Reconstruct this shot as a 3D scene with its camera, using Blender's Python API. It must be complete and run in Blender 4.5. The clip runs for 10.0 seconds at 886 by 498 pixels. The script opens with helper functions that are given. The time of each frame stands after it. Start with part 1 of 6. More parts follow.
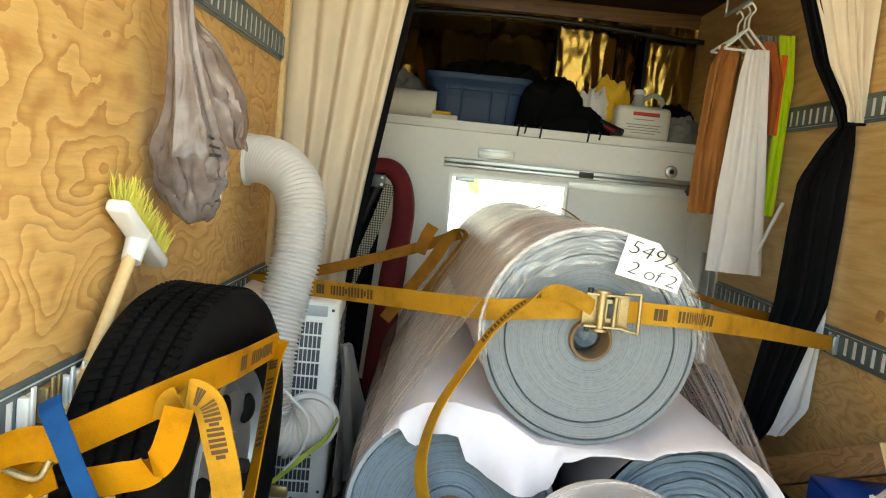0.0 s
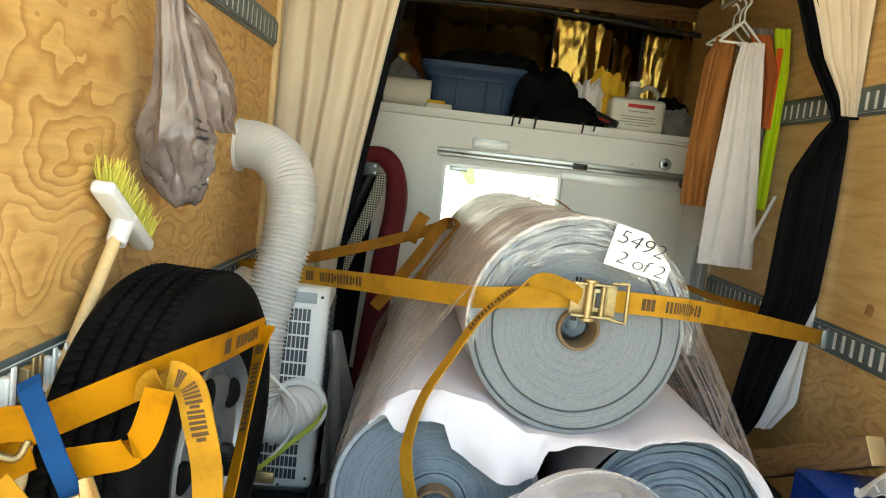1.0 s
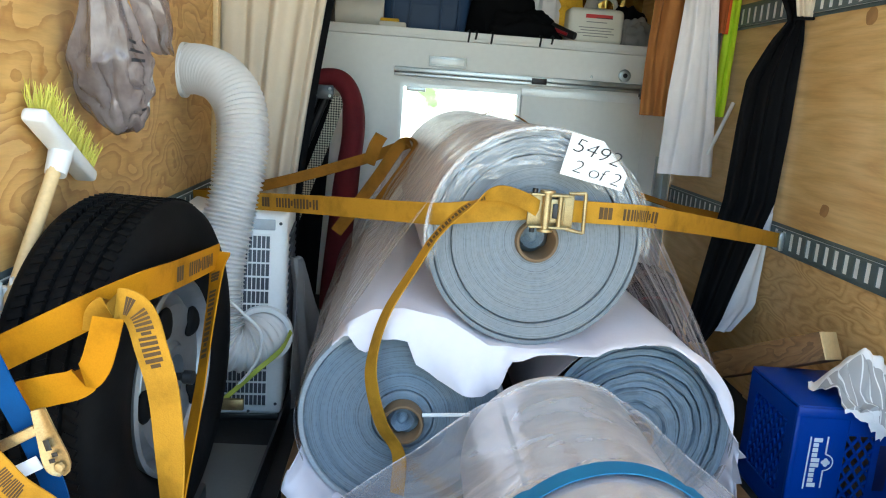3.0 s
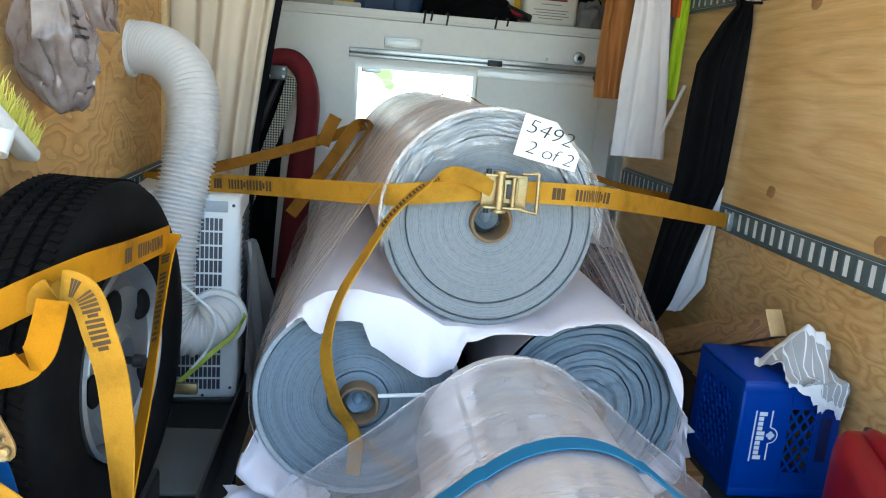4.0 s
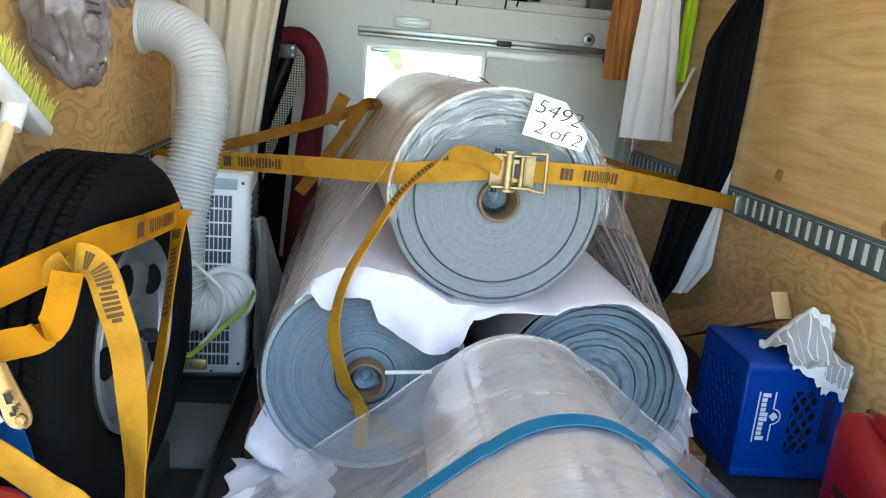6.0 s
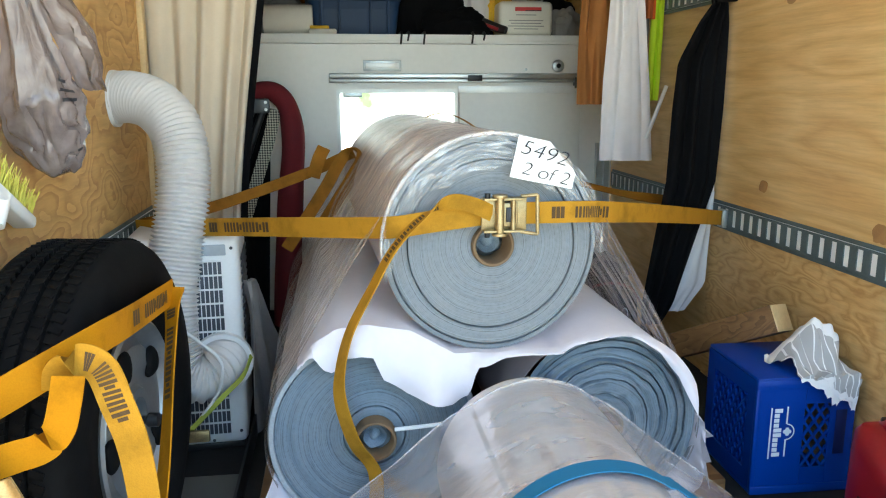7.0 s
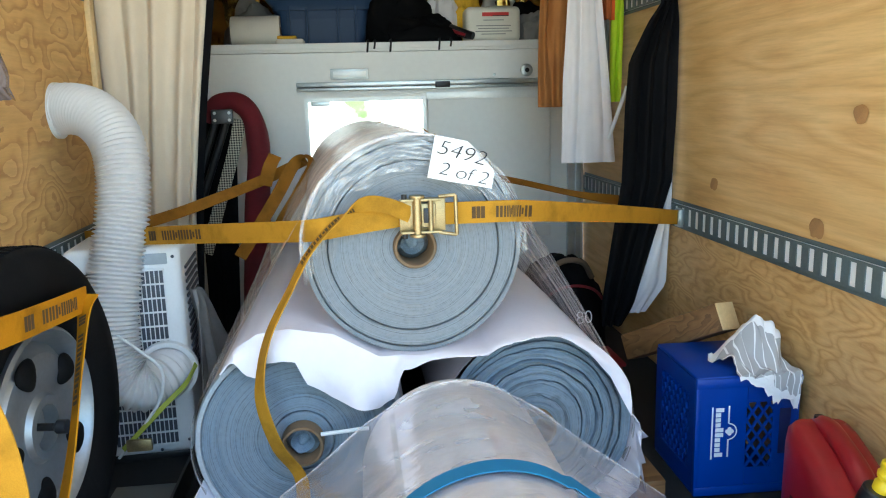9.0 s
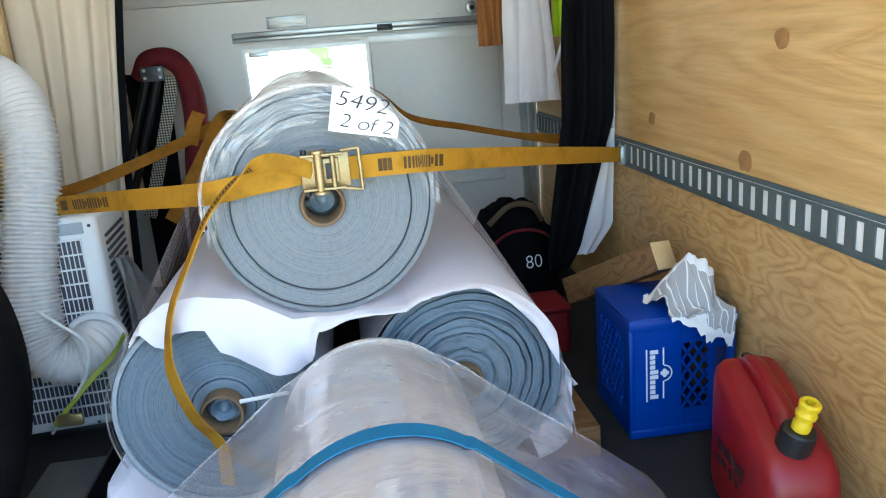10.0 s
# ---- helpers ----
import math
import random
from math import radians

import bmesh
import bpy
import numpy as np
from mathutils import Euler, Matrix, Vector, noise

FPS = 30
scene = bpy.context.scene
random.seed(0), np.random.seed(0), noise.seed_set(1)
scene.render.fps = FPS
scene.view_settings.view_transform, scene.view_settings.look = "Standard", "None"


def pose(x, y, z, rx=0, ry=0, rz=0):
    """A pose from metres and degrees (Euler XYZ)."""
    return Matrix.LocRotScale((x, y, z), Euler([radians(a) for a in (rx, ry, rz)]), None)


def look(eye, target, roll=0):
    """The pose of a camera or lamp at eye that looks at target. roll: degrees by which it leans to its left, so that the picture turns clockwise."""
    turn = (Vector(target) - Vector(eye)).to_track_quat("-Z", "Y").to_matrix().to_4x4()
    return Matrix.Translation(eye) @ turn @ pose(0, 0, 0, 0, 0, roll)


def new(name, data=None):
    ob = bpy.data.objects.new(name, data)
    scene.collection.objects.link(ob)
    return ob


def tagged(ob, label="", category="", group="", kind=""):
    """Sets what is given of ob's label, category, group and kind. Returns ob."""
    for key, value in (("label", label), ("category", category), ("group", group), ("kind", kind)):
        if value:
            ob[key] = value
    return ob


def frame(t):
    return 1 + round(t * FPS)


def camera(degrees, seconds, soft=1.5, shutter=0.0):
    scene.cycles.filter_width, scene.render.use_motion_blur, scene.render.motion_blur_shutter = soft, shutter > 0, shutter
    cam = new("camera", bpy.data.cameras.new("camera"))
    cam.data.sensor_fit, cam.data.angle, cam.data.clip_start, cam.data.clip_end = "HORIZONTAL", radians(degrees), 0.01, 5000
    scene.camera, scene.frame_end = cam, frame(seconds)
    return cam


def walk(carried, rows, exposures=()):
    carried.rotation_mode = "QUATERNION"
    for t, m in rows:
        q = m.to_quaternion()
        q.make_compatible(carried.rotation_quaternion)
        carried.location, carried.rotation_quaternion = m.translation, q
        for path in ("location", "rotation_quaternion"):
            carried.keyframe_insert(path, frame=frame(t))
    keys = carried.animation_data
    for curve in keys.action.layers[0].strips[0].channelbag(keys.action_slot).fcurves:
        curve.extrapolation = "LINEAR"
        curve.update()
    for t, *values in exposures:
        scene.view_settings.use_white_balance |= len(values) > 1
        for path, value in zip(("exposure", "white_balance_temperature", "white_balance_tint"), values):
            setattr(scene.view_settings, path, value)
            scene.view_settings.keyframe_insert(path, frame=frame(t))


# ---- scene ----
cam = camera(60.0, 10.0, soft=1.1)
PATH = [
    (0, (0.025, 0.174, 1.058), (0.038, 2.164, 0.861), 5.8),
    (0.5, (0.041, 0.176, 1.05), (0.057, 2.166, 0.847), 6.2),
    (1, (0.044, 0.179, 1.049), (0.069, 2.167, 0.832), 6.6),
    (1.5, (0.052, 0.184, 1.047), (0.08, 2.172, 0.83), 6.3),
    (1.7, (0.054, 0.171, 1.033), (0.089, 2.154, 0.775), 6.0),
    (1.8, (0.063, 0.179, 1.025), (0.1, 2.153, 0.711), 5.8),
    (2, (0.068, 0.179, 1.018), (0.111, 2.138, 0.617), 5.4),
    (2.5, (0.071, 0.199, 1.011), (0.172, 2.139, 0.535), 5.8),
    (2.7, (0.071, 0.197, 1.028), (0.168, 2.153, 0.623), 4.5),
    (3.8, (0.089, 0.189, 1.025), (0.293, 2.14, 0.636), 5.1),
    (4, (0.083, 0.189, 1.023), (0.315, 2.128, 0.592), 4.7),
    (4.5, (0.084, 0.186, 1.028), (0.324, 2.12, 0.58), 4.8),
    (5, (0.086, 0.184, 1.025), (0.348, 2.121, 0.605), 4.2),
    (5.5, (0.078, 0.179, 1.018), (0.295, 2.112, 0.556), 5.0),
    (5.7, (0.079, 0.175, 1.018), (0.309, 2.104, 0.541), 5.6),
    (6.8, (0.062, 0.197, 1.03), (0.262, 2.131, 0.561), 2.2),
    (7, (0.05, 0.208, 1.065), (0.311, 2.148, 0.656), -0.1),
    (7.2, (0.034, 0.162, 1.078), (0.278, 2.122, 0.768), -1.4),
    (7.5, (0.026, 0.163, 1.069), (0.394, 2.106, 0.77), 0.9),
    (8, (0.018, 0.145, 1.073), (0.368, 2.093, 0.785), 0.7),
    (8.2, (0.014, 0.146, 1.068), (0.38, 2.092, 0.785), 1.8),
    (8.5, (0.036, 0.167, 1.042), (0.341, 2.111, 0.685), 2.0),
    (8.7, (0.092, 0.163, 1.054), (0.367, 2.104, 0.656), -0.3),
    (8.8, (0.136, 0.17, 1.047), (0.394, 2.112, 0.646), -0.7),
    (9, (0.267, 0.186, 1.04), (0.485, 2.137, 0.659), -1.5),
    (9.2, (0.382, 0.198, 1.051), (0.566, 2.154, 0.672), -2.4),
    (9.3, (0.417, 0.208, 1.049), (0.594, 2.158, 0.643), -2.6),
    (9.5, (0.454, 0.226, 1.04), (0.633, 2.165, 0.584), -3.3),
    (10, (0.455, 0.236, 1.038), (0.681, 2.153, 0.513), -4.6),
]
walk(cam, [(t, look(eye, target, roll)) for t, eye, target, roll in PATH], exposures=[(0, 2.43, 7600, -3), (1.6, 2.43, 7400, -3), (2.3, 2.42, 6300, -3), (4.5, 2.43, 5850, -3), (7.5, 2.49, 6250, -3), (10, 2.50, 5850, -3)])


# ---- light ----
world = bpy.data.worlds.new("world")
scene.world = world
world.use_nodes = True
wn = world.node_tree
sky = wn.nodes.new("ShaderNodeTexSky")
sky.sky_type, sky.sun_disc = "NISHITA", False
sky.sun_elevation, sky.sun_rotation = radians(57), radians(107)
wn.links.new(sky.outputs[0], wn.nodes["Background"].inputs[0])
wn.nodes["Background"].inputs[1].default_value = 0.15
sun_data = bpy.data.lights.new("sun", "SUN")
sun_data.energy, sun_data.angle, sun_data.color = 5.0, radians(0.5), (1.0, 0.95, 0.87)
sun = new("sun", sun_data)
sun.matrix_world = look((5, -1.5, 8), (0, 0, 0))


# ---- materials ----
class Mat:
    """A small builder for node materials."""

    def __init__(self, name, rough=0.6, metal=0.0, base=(0.5, 0.5, 0.5)):
        self.m = bpy.data.materials.new(name)
        self.m.use_nodes = True
        self.t = self.m.node_tree
        self.b = self.t.nodes["Principled BSDF"]
        self.b.inputs["Roughness"].default_value = rough
        self.b.inputs["Metallic"].default_value = metal
        self.b.inputs["Base Color"].default_value = (*base, 1)
        self.co = self.t.nodes.new("ShaderNodeTexCoord").outputs["Object"]

    def node(self, kind, **ins):
        n = self.t.nodes.new(kind)
        for k, v in ins.items():
            k = k.replace("_", " ")
            if hasattr(v, "links"):
                self.t.links.new(v, n.inputs[k])
            else:
                n.inputs[k].default_value = v
        return n

    def scaled(self, sx, sy, sz, rot=(0, 0, 0)):
        n = self.node("ShaderNodeMapping", Vector=self.co)
        n.inputs["Scale"].default_value = (sx, sy, sz)
        n.inputs["Rotation"].default_value = [radians(a) for a in rot]
        return n.outputs[0]

    def noise(self, vec=None, scale=5.0, detail=4.0, rough=0.55, distort=0.0):
        return self.node("ShaderNodeTexNoise", Vector=vec or self.co, Scale=scale, Detail=detail, Roughness=rough, Distortion=distort).outputs["Fac"]

    def math(self, op, a, b=0.0):
        n = self.t.nodes.new("ShaderNodeMath")
        n.operation = op
        for k, v in enumerate((a, b)):
            if hasattr(v, "links"):
                self.t.links.new(v, n.inputs[k])
            else:
                n.inputs[k].default_value = v
        return n.outputs[0]

    def ramp(self, fac, *stops):
        n = self.node("ShaderNodeValToRGB", Fac=fac)
        e = n.color_ramp.elements
        while len(e) < len(stops):
            e.new(0.5)
        for el, (p, c) in zip(e, stops):
            el.position, el.color = p, (*c, 1)
        return n.outputs[0]

    def mix(self, fac, a, b, kind="MIX"):
        n = self.t.nodes.new("ShaderNodeMix")
        n.data_type, n.blend_type = "RGBA", kind
        for k, v in ((0, fac), (6, a), (7, b)):
            if hasattr(v, "links"):
                self.t.links.new(v, n.inputs[k])
            else:
                n.inputs[k].default_value = v if k == 0 else (*v, 1)
        return n.outputs[2]

    def color(self, out):
        self.t.links.new(out, self.b.inputs["Base Color"])
        return self

    def rough(self, out):
        self.t.links.new(out, self.b.inputs["Roughness"])
        return self

    def bump(self, out, strength=0.3, dist=0.002):
        n = self.node("ShaderNodeBump", Height=out, Strength=strength, Distance=dist)
        self.t.links.new(n.outputs[0], self.b.inputs["Normal"])
        return self


def plain(name, c, rough=0.6, metal=0.0, vary=0.15, scale=14.0, bump=0.1, dist=0.001, sheen=0.0, spec=0.5):
    """A surface of one colour with stains at two scales and fine relief."""
    m = Mat(name, rough, metal, c)
    big, fine = m.noise(scale=scale * 0.25, detail=3), m.noise(scale=scale * 6, detail=5)
    f = m.math("ADD", m.math("MULTIPLY", big, 0.65), m.math("MULTIPLY", fine, 0.35))
    lo, hi = [x * (1 - vary) for x in c], [min(1, x * (1 + vary)) for x in c]
    m.color(m.ramp(f, (0.3, lo), (0.7, hi)))
    m.rough(m.math("ADD", m.math("MULTIPLY", f, 0.25), rough - 0.12))
    m.bump(fine, bump, dist)
    m.b.inputs["Specular IOR Level"].default_value = spec
    if sheen:
        m.b.inputs["Sheen Weight"].default_value = sheen
    return m.m


def plywood(name, light, mid, dark, figure, stretch, fine, soft=False):
    """Rotary-cut plywood: contour rings of a stretched noise, with pores and stains."""
    m = Mat(name, 0.5)
    field = m.noise(m.scaled(1, *stretch), 1.0, 2.0, 0.45, 0.25)
    wob = m.noise(m.scaled(1, stretch[0] * 6, stretch[1] * 6), 1.0, 4.0)
    rings = m.math("FRACT", m.math("ADD", m.math("MULTIPLY", field, figure), m.math("MULTIPLY", wob, 0.7)))
    if soft:
        rings = m.math("MULTIPLY", m.math("PINGPONG", rings, 0.5), 2.0)
    strength = m.noise(m.scaled(1, stretch[0] * 2.2, stretch[1] * 2.2), 1.0, 3.0)
    rings = m.math("MULTIPLY", rings, m.math("ADD", m.math("MULTIPLY", strength, 1.3), 0.12))
    c = m.ramp(rings, (0.0, light), (0.45, mid), (0.78, dark), (1.0, mid))
    pores = m.noise(m.scaled(1, fine[0], fine[1]), 1.0, 5.0, 0.7)
    c = m.mix(0.35, c, m.ramp(pores, (0.35, (0.55, 0.5, 0.45)), (0.6, (1, 1, 1))), "MULTIPLY")
    stain = m.noise(scale=1.3, detail=3)
    c = m.mix(0.3, c, m.ramp(stain, (0.35, (0.72, 0.68, 0.6)), (0.65, (1, 1, 1))), "MULTIPLY")
    m.color(c)
    m.bump(m.math("ADD", pores, m.math("MULTIPLY", rings, 0.4)), 0.25, 0.0015)
    return m.m


ply_left = plywood("plywood_figured", (0.74, 0.465, 0.17), (0.68, 0.405, 0.135), (0.52, 0.265, 0.078), 15.0, (3.0, 5.0), (6, 70))
ply_right = plywood("plywood_plain", (0.76, 0.52, 0.225), (0.71, 0.46, 0.185), (0.64, 0.39, 0.145), 16.0, (0.55, 3.2), (5, 85), True)
ply_low = plywood("plywood_wavy", (0.72, 0.48, 0.205), (0.66, 0.41, 0.16), (0.53, 0.305, 0.105), 14.0, (3.4, 9.0), (10, 90), True)
# lumber tones are darkened to include the shade on the leaning post
lumber = plywood("lumber", (0.22, 0.12, 0.046), (0.18, 0.092, 0.034), (0.125, 0.063, 0.023), 9.0, (6, 14), (20, 140))
pale_wood = plain("pale_wood", (0.68, 0.50, 0.26), 0.5, vary=0.2, scale=20)
zinc = plain("galvanised_steel", (0.55, 0.60, 0.62), 0.36, 0.85, 0.22, 30)
zinc_dark = plain("galvanised_track", (0.12, 0.155, 0.16), 0.5, 0.3, 0.25, 25)
lit_slot_white = plain("lit_slot_backing", (0.86, 0.87, 0.87), 0.45, 0, 0.05, 30)
bright_steel = plain("bright_steel", (0.85, 0.87, 0.86), 0.4, 0.3, 0.1, 30)
brass = plain("yellow_zinc", (0.40, 0.31, 0.16), 0.42, 0.8, 0.5, 60, 0.25)
white_paint = plain("white_paint", (0.87, 0.87, 0.84), 0.38, 0, 0.05, 6, 0.05)
door_paint = plain("off_white_panel", (0.85, 0.85, 0.81), 0.35, 0, 0.05, 6, 0.05)
white_plastic = plain("white_plastic", (0.78, 0.79, 0.80), 0.4, 0, 0.06, 20, 0.03)
hose_plastic = plain("hose_plastic", (0.68, 0.66, 0.65), 0.4, 0, 0.05, 10, 0.04)
grey_plastic = plain("dark_grille", (0.05, 0.06, 0.08), 0.5, 0, 0.2)
cream = plain("cream_curtain", (0.70, 0.60, 0.47), 0.9, 0, 0.06, 30, 0.3, 0.0008, 0.2)
black_cloth = plain("black_cloth", (0.006, 0.006, 0.007), 0.95, 0, 0.3, 20, 0.4, 0.001, 0, 0.08)
white_lining = plain("white_lining", (0.72, 0.70, 0.72), 0.85, 0, 0.05, 20, 0.3)
felt = plain("white_felt", (0.77, 0.735, 0.80), 0.95, 0, 0.04, 9, 0.5, 0.0015, 0.3)
red_cloth = plain("red_cloth", (0.13, 0.007, 0.013), 0.85, 0, 0.3, 24, 0.4, 0.002)
brown_cloth = plain("brown_cloth", (0.34, 0.135, 0.034), 0.9, 0, 0.15, 30, 0.4, 0.001)
rust_cloth = plain("rust_cloth", (0.40, 0.10, 0.025), 0.9, 0, 0.15, 30, 0.4, 0.001)
towel_cloth = plain("white_towel", (0.80, 0.76, 0.77), 0.95, 0, 0.05, 60, 0.6, 0.0015)
vest_yellow = plain("hi_vis_yellow", (0.62, 0.85, 0.03), 0.7, 0, 0.08, 40)
vest_orange = plain("hi_vis_orange", (0.85, 0.14, 0.02), 0.7, 0, 0.08, 40)
grey_cloth = plain("grey_cloth", (0.22, 0.22, 0.22), 0.9, 0, 0.2, 40)
yellow_cloth = plain("yellow_cloth", (0.70, 0.42, 0.03), 0.85, 0, 0.25, 20, 0.3)
blue_bin = plain("blue_bin_plastic", (0.022, 0.05, 0.115), 0.5, 0, 0.15, 20, spec=0.3)
blue_crate = plain("blue_crate_plastic", (0.0015, 0.042, 0.31), 0.4, 0, 0.12, 30, 0.08, spec=0.3)
red_plastic = plain("red_plastic", (0.25, 0.005, 0.011), 0.35, 0, 0.12, 16, 0.08)
yellow_plastic = plain("yellow_plastic", (0.80, 0.55, 0.01), 0.4, 0, 0.1)
black_plastic = plain("black_plastic", (0.015, 0.015, 0.016), 0.4, 0, 0.2)
black_steel = plain("black_steel", (0.02, 0.02, 0.022), 0.4, 0.3, 0.3, 20)
def rubber_mat_():
    m = Mat("tyre_rubber", 0.7)
    dust, grain = m.noise(scale=7, detail=6, rough=0.7), m.noise(scale=130, detail=3)
    c = m.ramp(dust, (0.38, (0.004, 0.004, 0.0044)), (0.65, (0.008, 0.008, 0.0084)), (0.82, (0.02, 0.02, 0.02)))
    m.color(c).bump(grain, 0.3, 0.001)
    m.b.inputs["Specular IOR Level"].default_value = 0.06
    return m.m


rubber = rubber_mat_()
alloy = plain("silver_wheel_paint", (0.24, 0.26, 0.28), 0.38, 0.7, 0.2, 12)
card = plain("cardboard", (0.20, 0.13, 0.07), 0.85, 0, 0.2, 40, 0.3)
paper_label = plain("white_paper", (0.88, 0.88, 0.88), 0.6, 0, 0.02, 10)
ink = plain("black_ink", (0.015, 0.015, 0.02), 0.6, 0, 0.1)
print_brown = plain("brown_print", (0.085, 0.045, 0.012), 0.8, 0, 0.4, 120)
print_white = plain("white_print", (0.80, 0.83, 0.88), 0.6, 0, 0.05)
print_red = plain("red_print", (0.55, 0.03, 0.03), 0.6, 0, 0.1)
rubber_mat = plain("floor_mat", (0.016, 0.017, 0.018), 0.8, 0, 0.3, 10, 0.4, 0.002, 0, 0.25)
bounce_ground = plain("pale_bounce_ground", (0.42, 0.38, 0.32), 0.9, 0, 0.25, 6, 0.5, 0.004)
bristle_yellow = plain("yellow_bristle", (0.62, 0.58, 0.10), 0.7, 0, 0.25, 40)
towel_paper = plain("paper_towel", (0.74, 0.70, 0.62), 0.95, 0, 0.06, 50, 0.3)
jug_white = plain("jug_plastic", (0.70, 0.68, 0.60), 0.4, 0, 0.06)
grey_jug = plain("grey_jug_plastic", (0.45, 0.46, 0.44), 0.35, 0, 0.08)
blue_web = plain("blue_webbing", (0.005, 0.055, 0.19), 0.8, 0, 0.2, 80, 0.4, spec=0.15)
teal_web = plain("teal_webbing", (0.012, 0.155, 0.31), 0.7, 0, 0.15, 60, 0.4)
lime_web = plain("lime_cord", (0.36, 0.42, 0.06), 0.7, 0, 0.2, 60)


def webbing(name, c):
    m = Mat(name, 0.75)
    weave = m.noise(scale=420, detail=1)
    dirt = m.noise(scale=9, detail=5, rough=0.65)
    col = m.ramp(dirt, (0.3, [x * 0.62 for x in c]), (0.5, c), (0.75, [min(1, x * 1.12) for x in c]))
    m.color(m.mix(0.3, col, m.ramp(weave, (0.35, (0.75, 0.75, 0.75)), (0.6, (1, 1, 1))), "MULTIPLY"))
    m.bump(weave, 0.5, 0.0008)
    m.b.inputs["Specular IOR Level"].default_value = 0.15
    return m.m


yellow_web = webbing("yellow_webbing", (0.47, 0.235, 0.02))
amber_web = webbing("amber_webbing", (0.46, 0.19, 0.003))
brown_web = webbing("brown_webbing", (0.27, 0.115, 0.012))


def roll_face(name, wind, tint):
    """The wound end of a roll: fine rings round its own axis."""
    m = Mat(name, 0.85)
    s = m.node("ShaderNodeSeparateXYZ", Vector=m.co)
    r2 = m.math("ADD", m.math("POWER", s.outputs["X"], 2.0), m.math("POWER", s.outputs["Z"], 2.0))
    wob = m.math("MULTIPLY", m.noise(scale=7, detail=3), 0.010)
    r = m.math("ADD", m.math("SQRT", r2), wob)
    lay = m.node("ShaderNodeTexNoise", Scale=1.0, Detail=4.0, Roughness=0.75)
    lay.noise_dimensions = "1D"
    m.t.links.new(m.math("MULTIPLY", r, wind), lay.inputs["W"])
    fibre = m.noise(scale=90, detail=4)
    f = m.math("ADD", m.math("MULTIPLY", lay.outputs["Fac"], 0.75), m.math("MULTIPLY", fibre, 0.25))
    m.color(m.ramp(f, (0.30, [x * 0.40 for x in tint]), (0.46, tint), (0.70, [min(1, x * 1.25) for x in tint])))
    m.bump(f, 0.6, 0.003)
    return m.m


face_grey = roll_face("wound_grey_edge", 420, (0.24, 0.262, 0.282))
wrap_edge = plain("pale_wrap_edge", (0.40, 0.43, 0.46), 0.7, 0, 0.3, 25, 0.4, 0.002)
stuffing = plain("pale_blue_stuffing", (0.22, 0.27, 0.32), 0.9, 0, 0.5, 60, 0.5)
face_blue = roll_face("wound_blue_grey_edge", 300, (0.19, 0.235, 0.282))
roll_back = plain("roll_backing", (0.60, 0.52, 0.50), 0.6, 0, 0.08, 8, 0.2)
paper_wrap = plain("kraft_white_paper", (0.82, 0.79, 0.77), 0.5, 0, 0.05, 5, 0.15)


def film(name, low, high, sx, sy, tint, rough=0.16, hub=None, body_gloss=0.5, span=(0.35, 0.72)):
    """Stretch film: mostly clear, with glossy streaks that follow its stretch."""
    m = Mat(name, rough)
    t = m.t
    if hub:
        # streaks that run round a roll's axis
        s = m.node("ShaderNodeSeparateXYZ", Vector=m.co)
        dx, dz = m.math("SUBTRACT", s.outputs["X"], hub[0]), m.math("SUBTRACT", s.outputs["Z"], hub[1])
        rad = m.math("SQRT", m.math("ADD", m.math("POWER", dx, 2.0), m.math("POWER", dz, 2.0)))
        turn = m.math("ARCTAN2", dz, dx)
        wob = m.math("MULTIPLY", m.noise(scale=11, detail=3), 0.05)
        v = m.node("ShaderNodeCombineXYZ")
        t.links.new(m.math("MULTIPLY", m.math("ADD", rad, wob), sx), v.inputs[0])
        t.links.new(m.math("MULTIPLY", turn, sy), v.inputs[1])
        st = m.noise(v.outputs[0], 1.0, 5.0, 0.62, 0.4)
    else:
        st = m.noise(m.scaled(sx, sy, sx), 1.0, 5.0, 0.62, 0.6)
    gloss = m.node("ShaderNodeBsdfGlossy", Roughness=rough)
    gloss.inputs["Color"].default_value = (1, 1, 1, 1)
    milk = m.node("ShaderNodeBsdfDiffuse")
    milk.inputs["Color"].default_value = (*tint, 1)
    clear = m.node("ShaderNodeBsdfTransparent")
    bump = m.node("ShaderNodeBump", Height=st, Strength=0.8, Distance=0.006)
    t.links.new(bump.outputs[0], gloss.inputs["Normal"])
    fac = m.ramp(st, (span[0], (low,) * 3), (span[1], (high,) * 3))
    body = m.node("ShaderNodeMixShader", Fac=body_gloss)
    t.links.new(milk.outputs[0], body.inputs[1])
    t.links.new(gloss.outputs[0], body.inputs[2])
    mixed = m.node("ShaderNodeMixShader", Fac=fac)
    t.links.new(clear.outputs[0], mixed.inputs[1])
    t.links.new(body.outputs[0], mixed.inputs[2])
    t.links.new(mixed.outputs[0], t.nodes["Material Output"].inputs["Surface"])
    return m.m


film_pack = film("stretch_film", 0.13, 0.92, 1.6, 46, (0.86, 0.80, 0.78), 0.14, body_gloss=0.42, span=(0.40, 0.68))
film_near = film("loose_stretch_film", 0.33, 0.78, 3.0, 9, (0.80, 0.77, 0.82), 0.13, body_gloss=0.55, span=(0.38, 0.70))


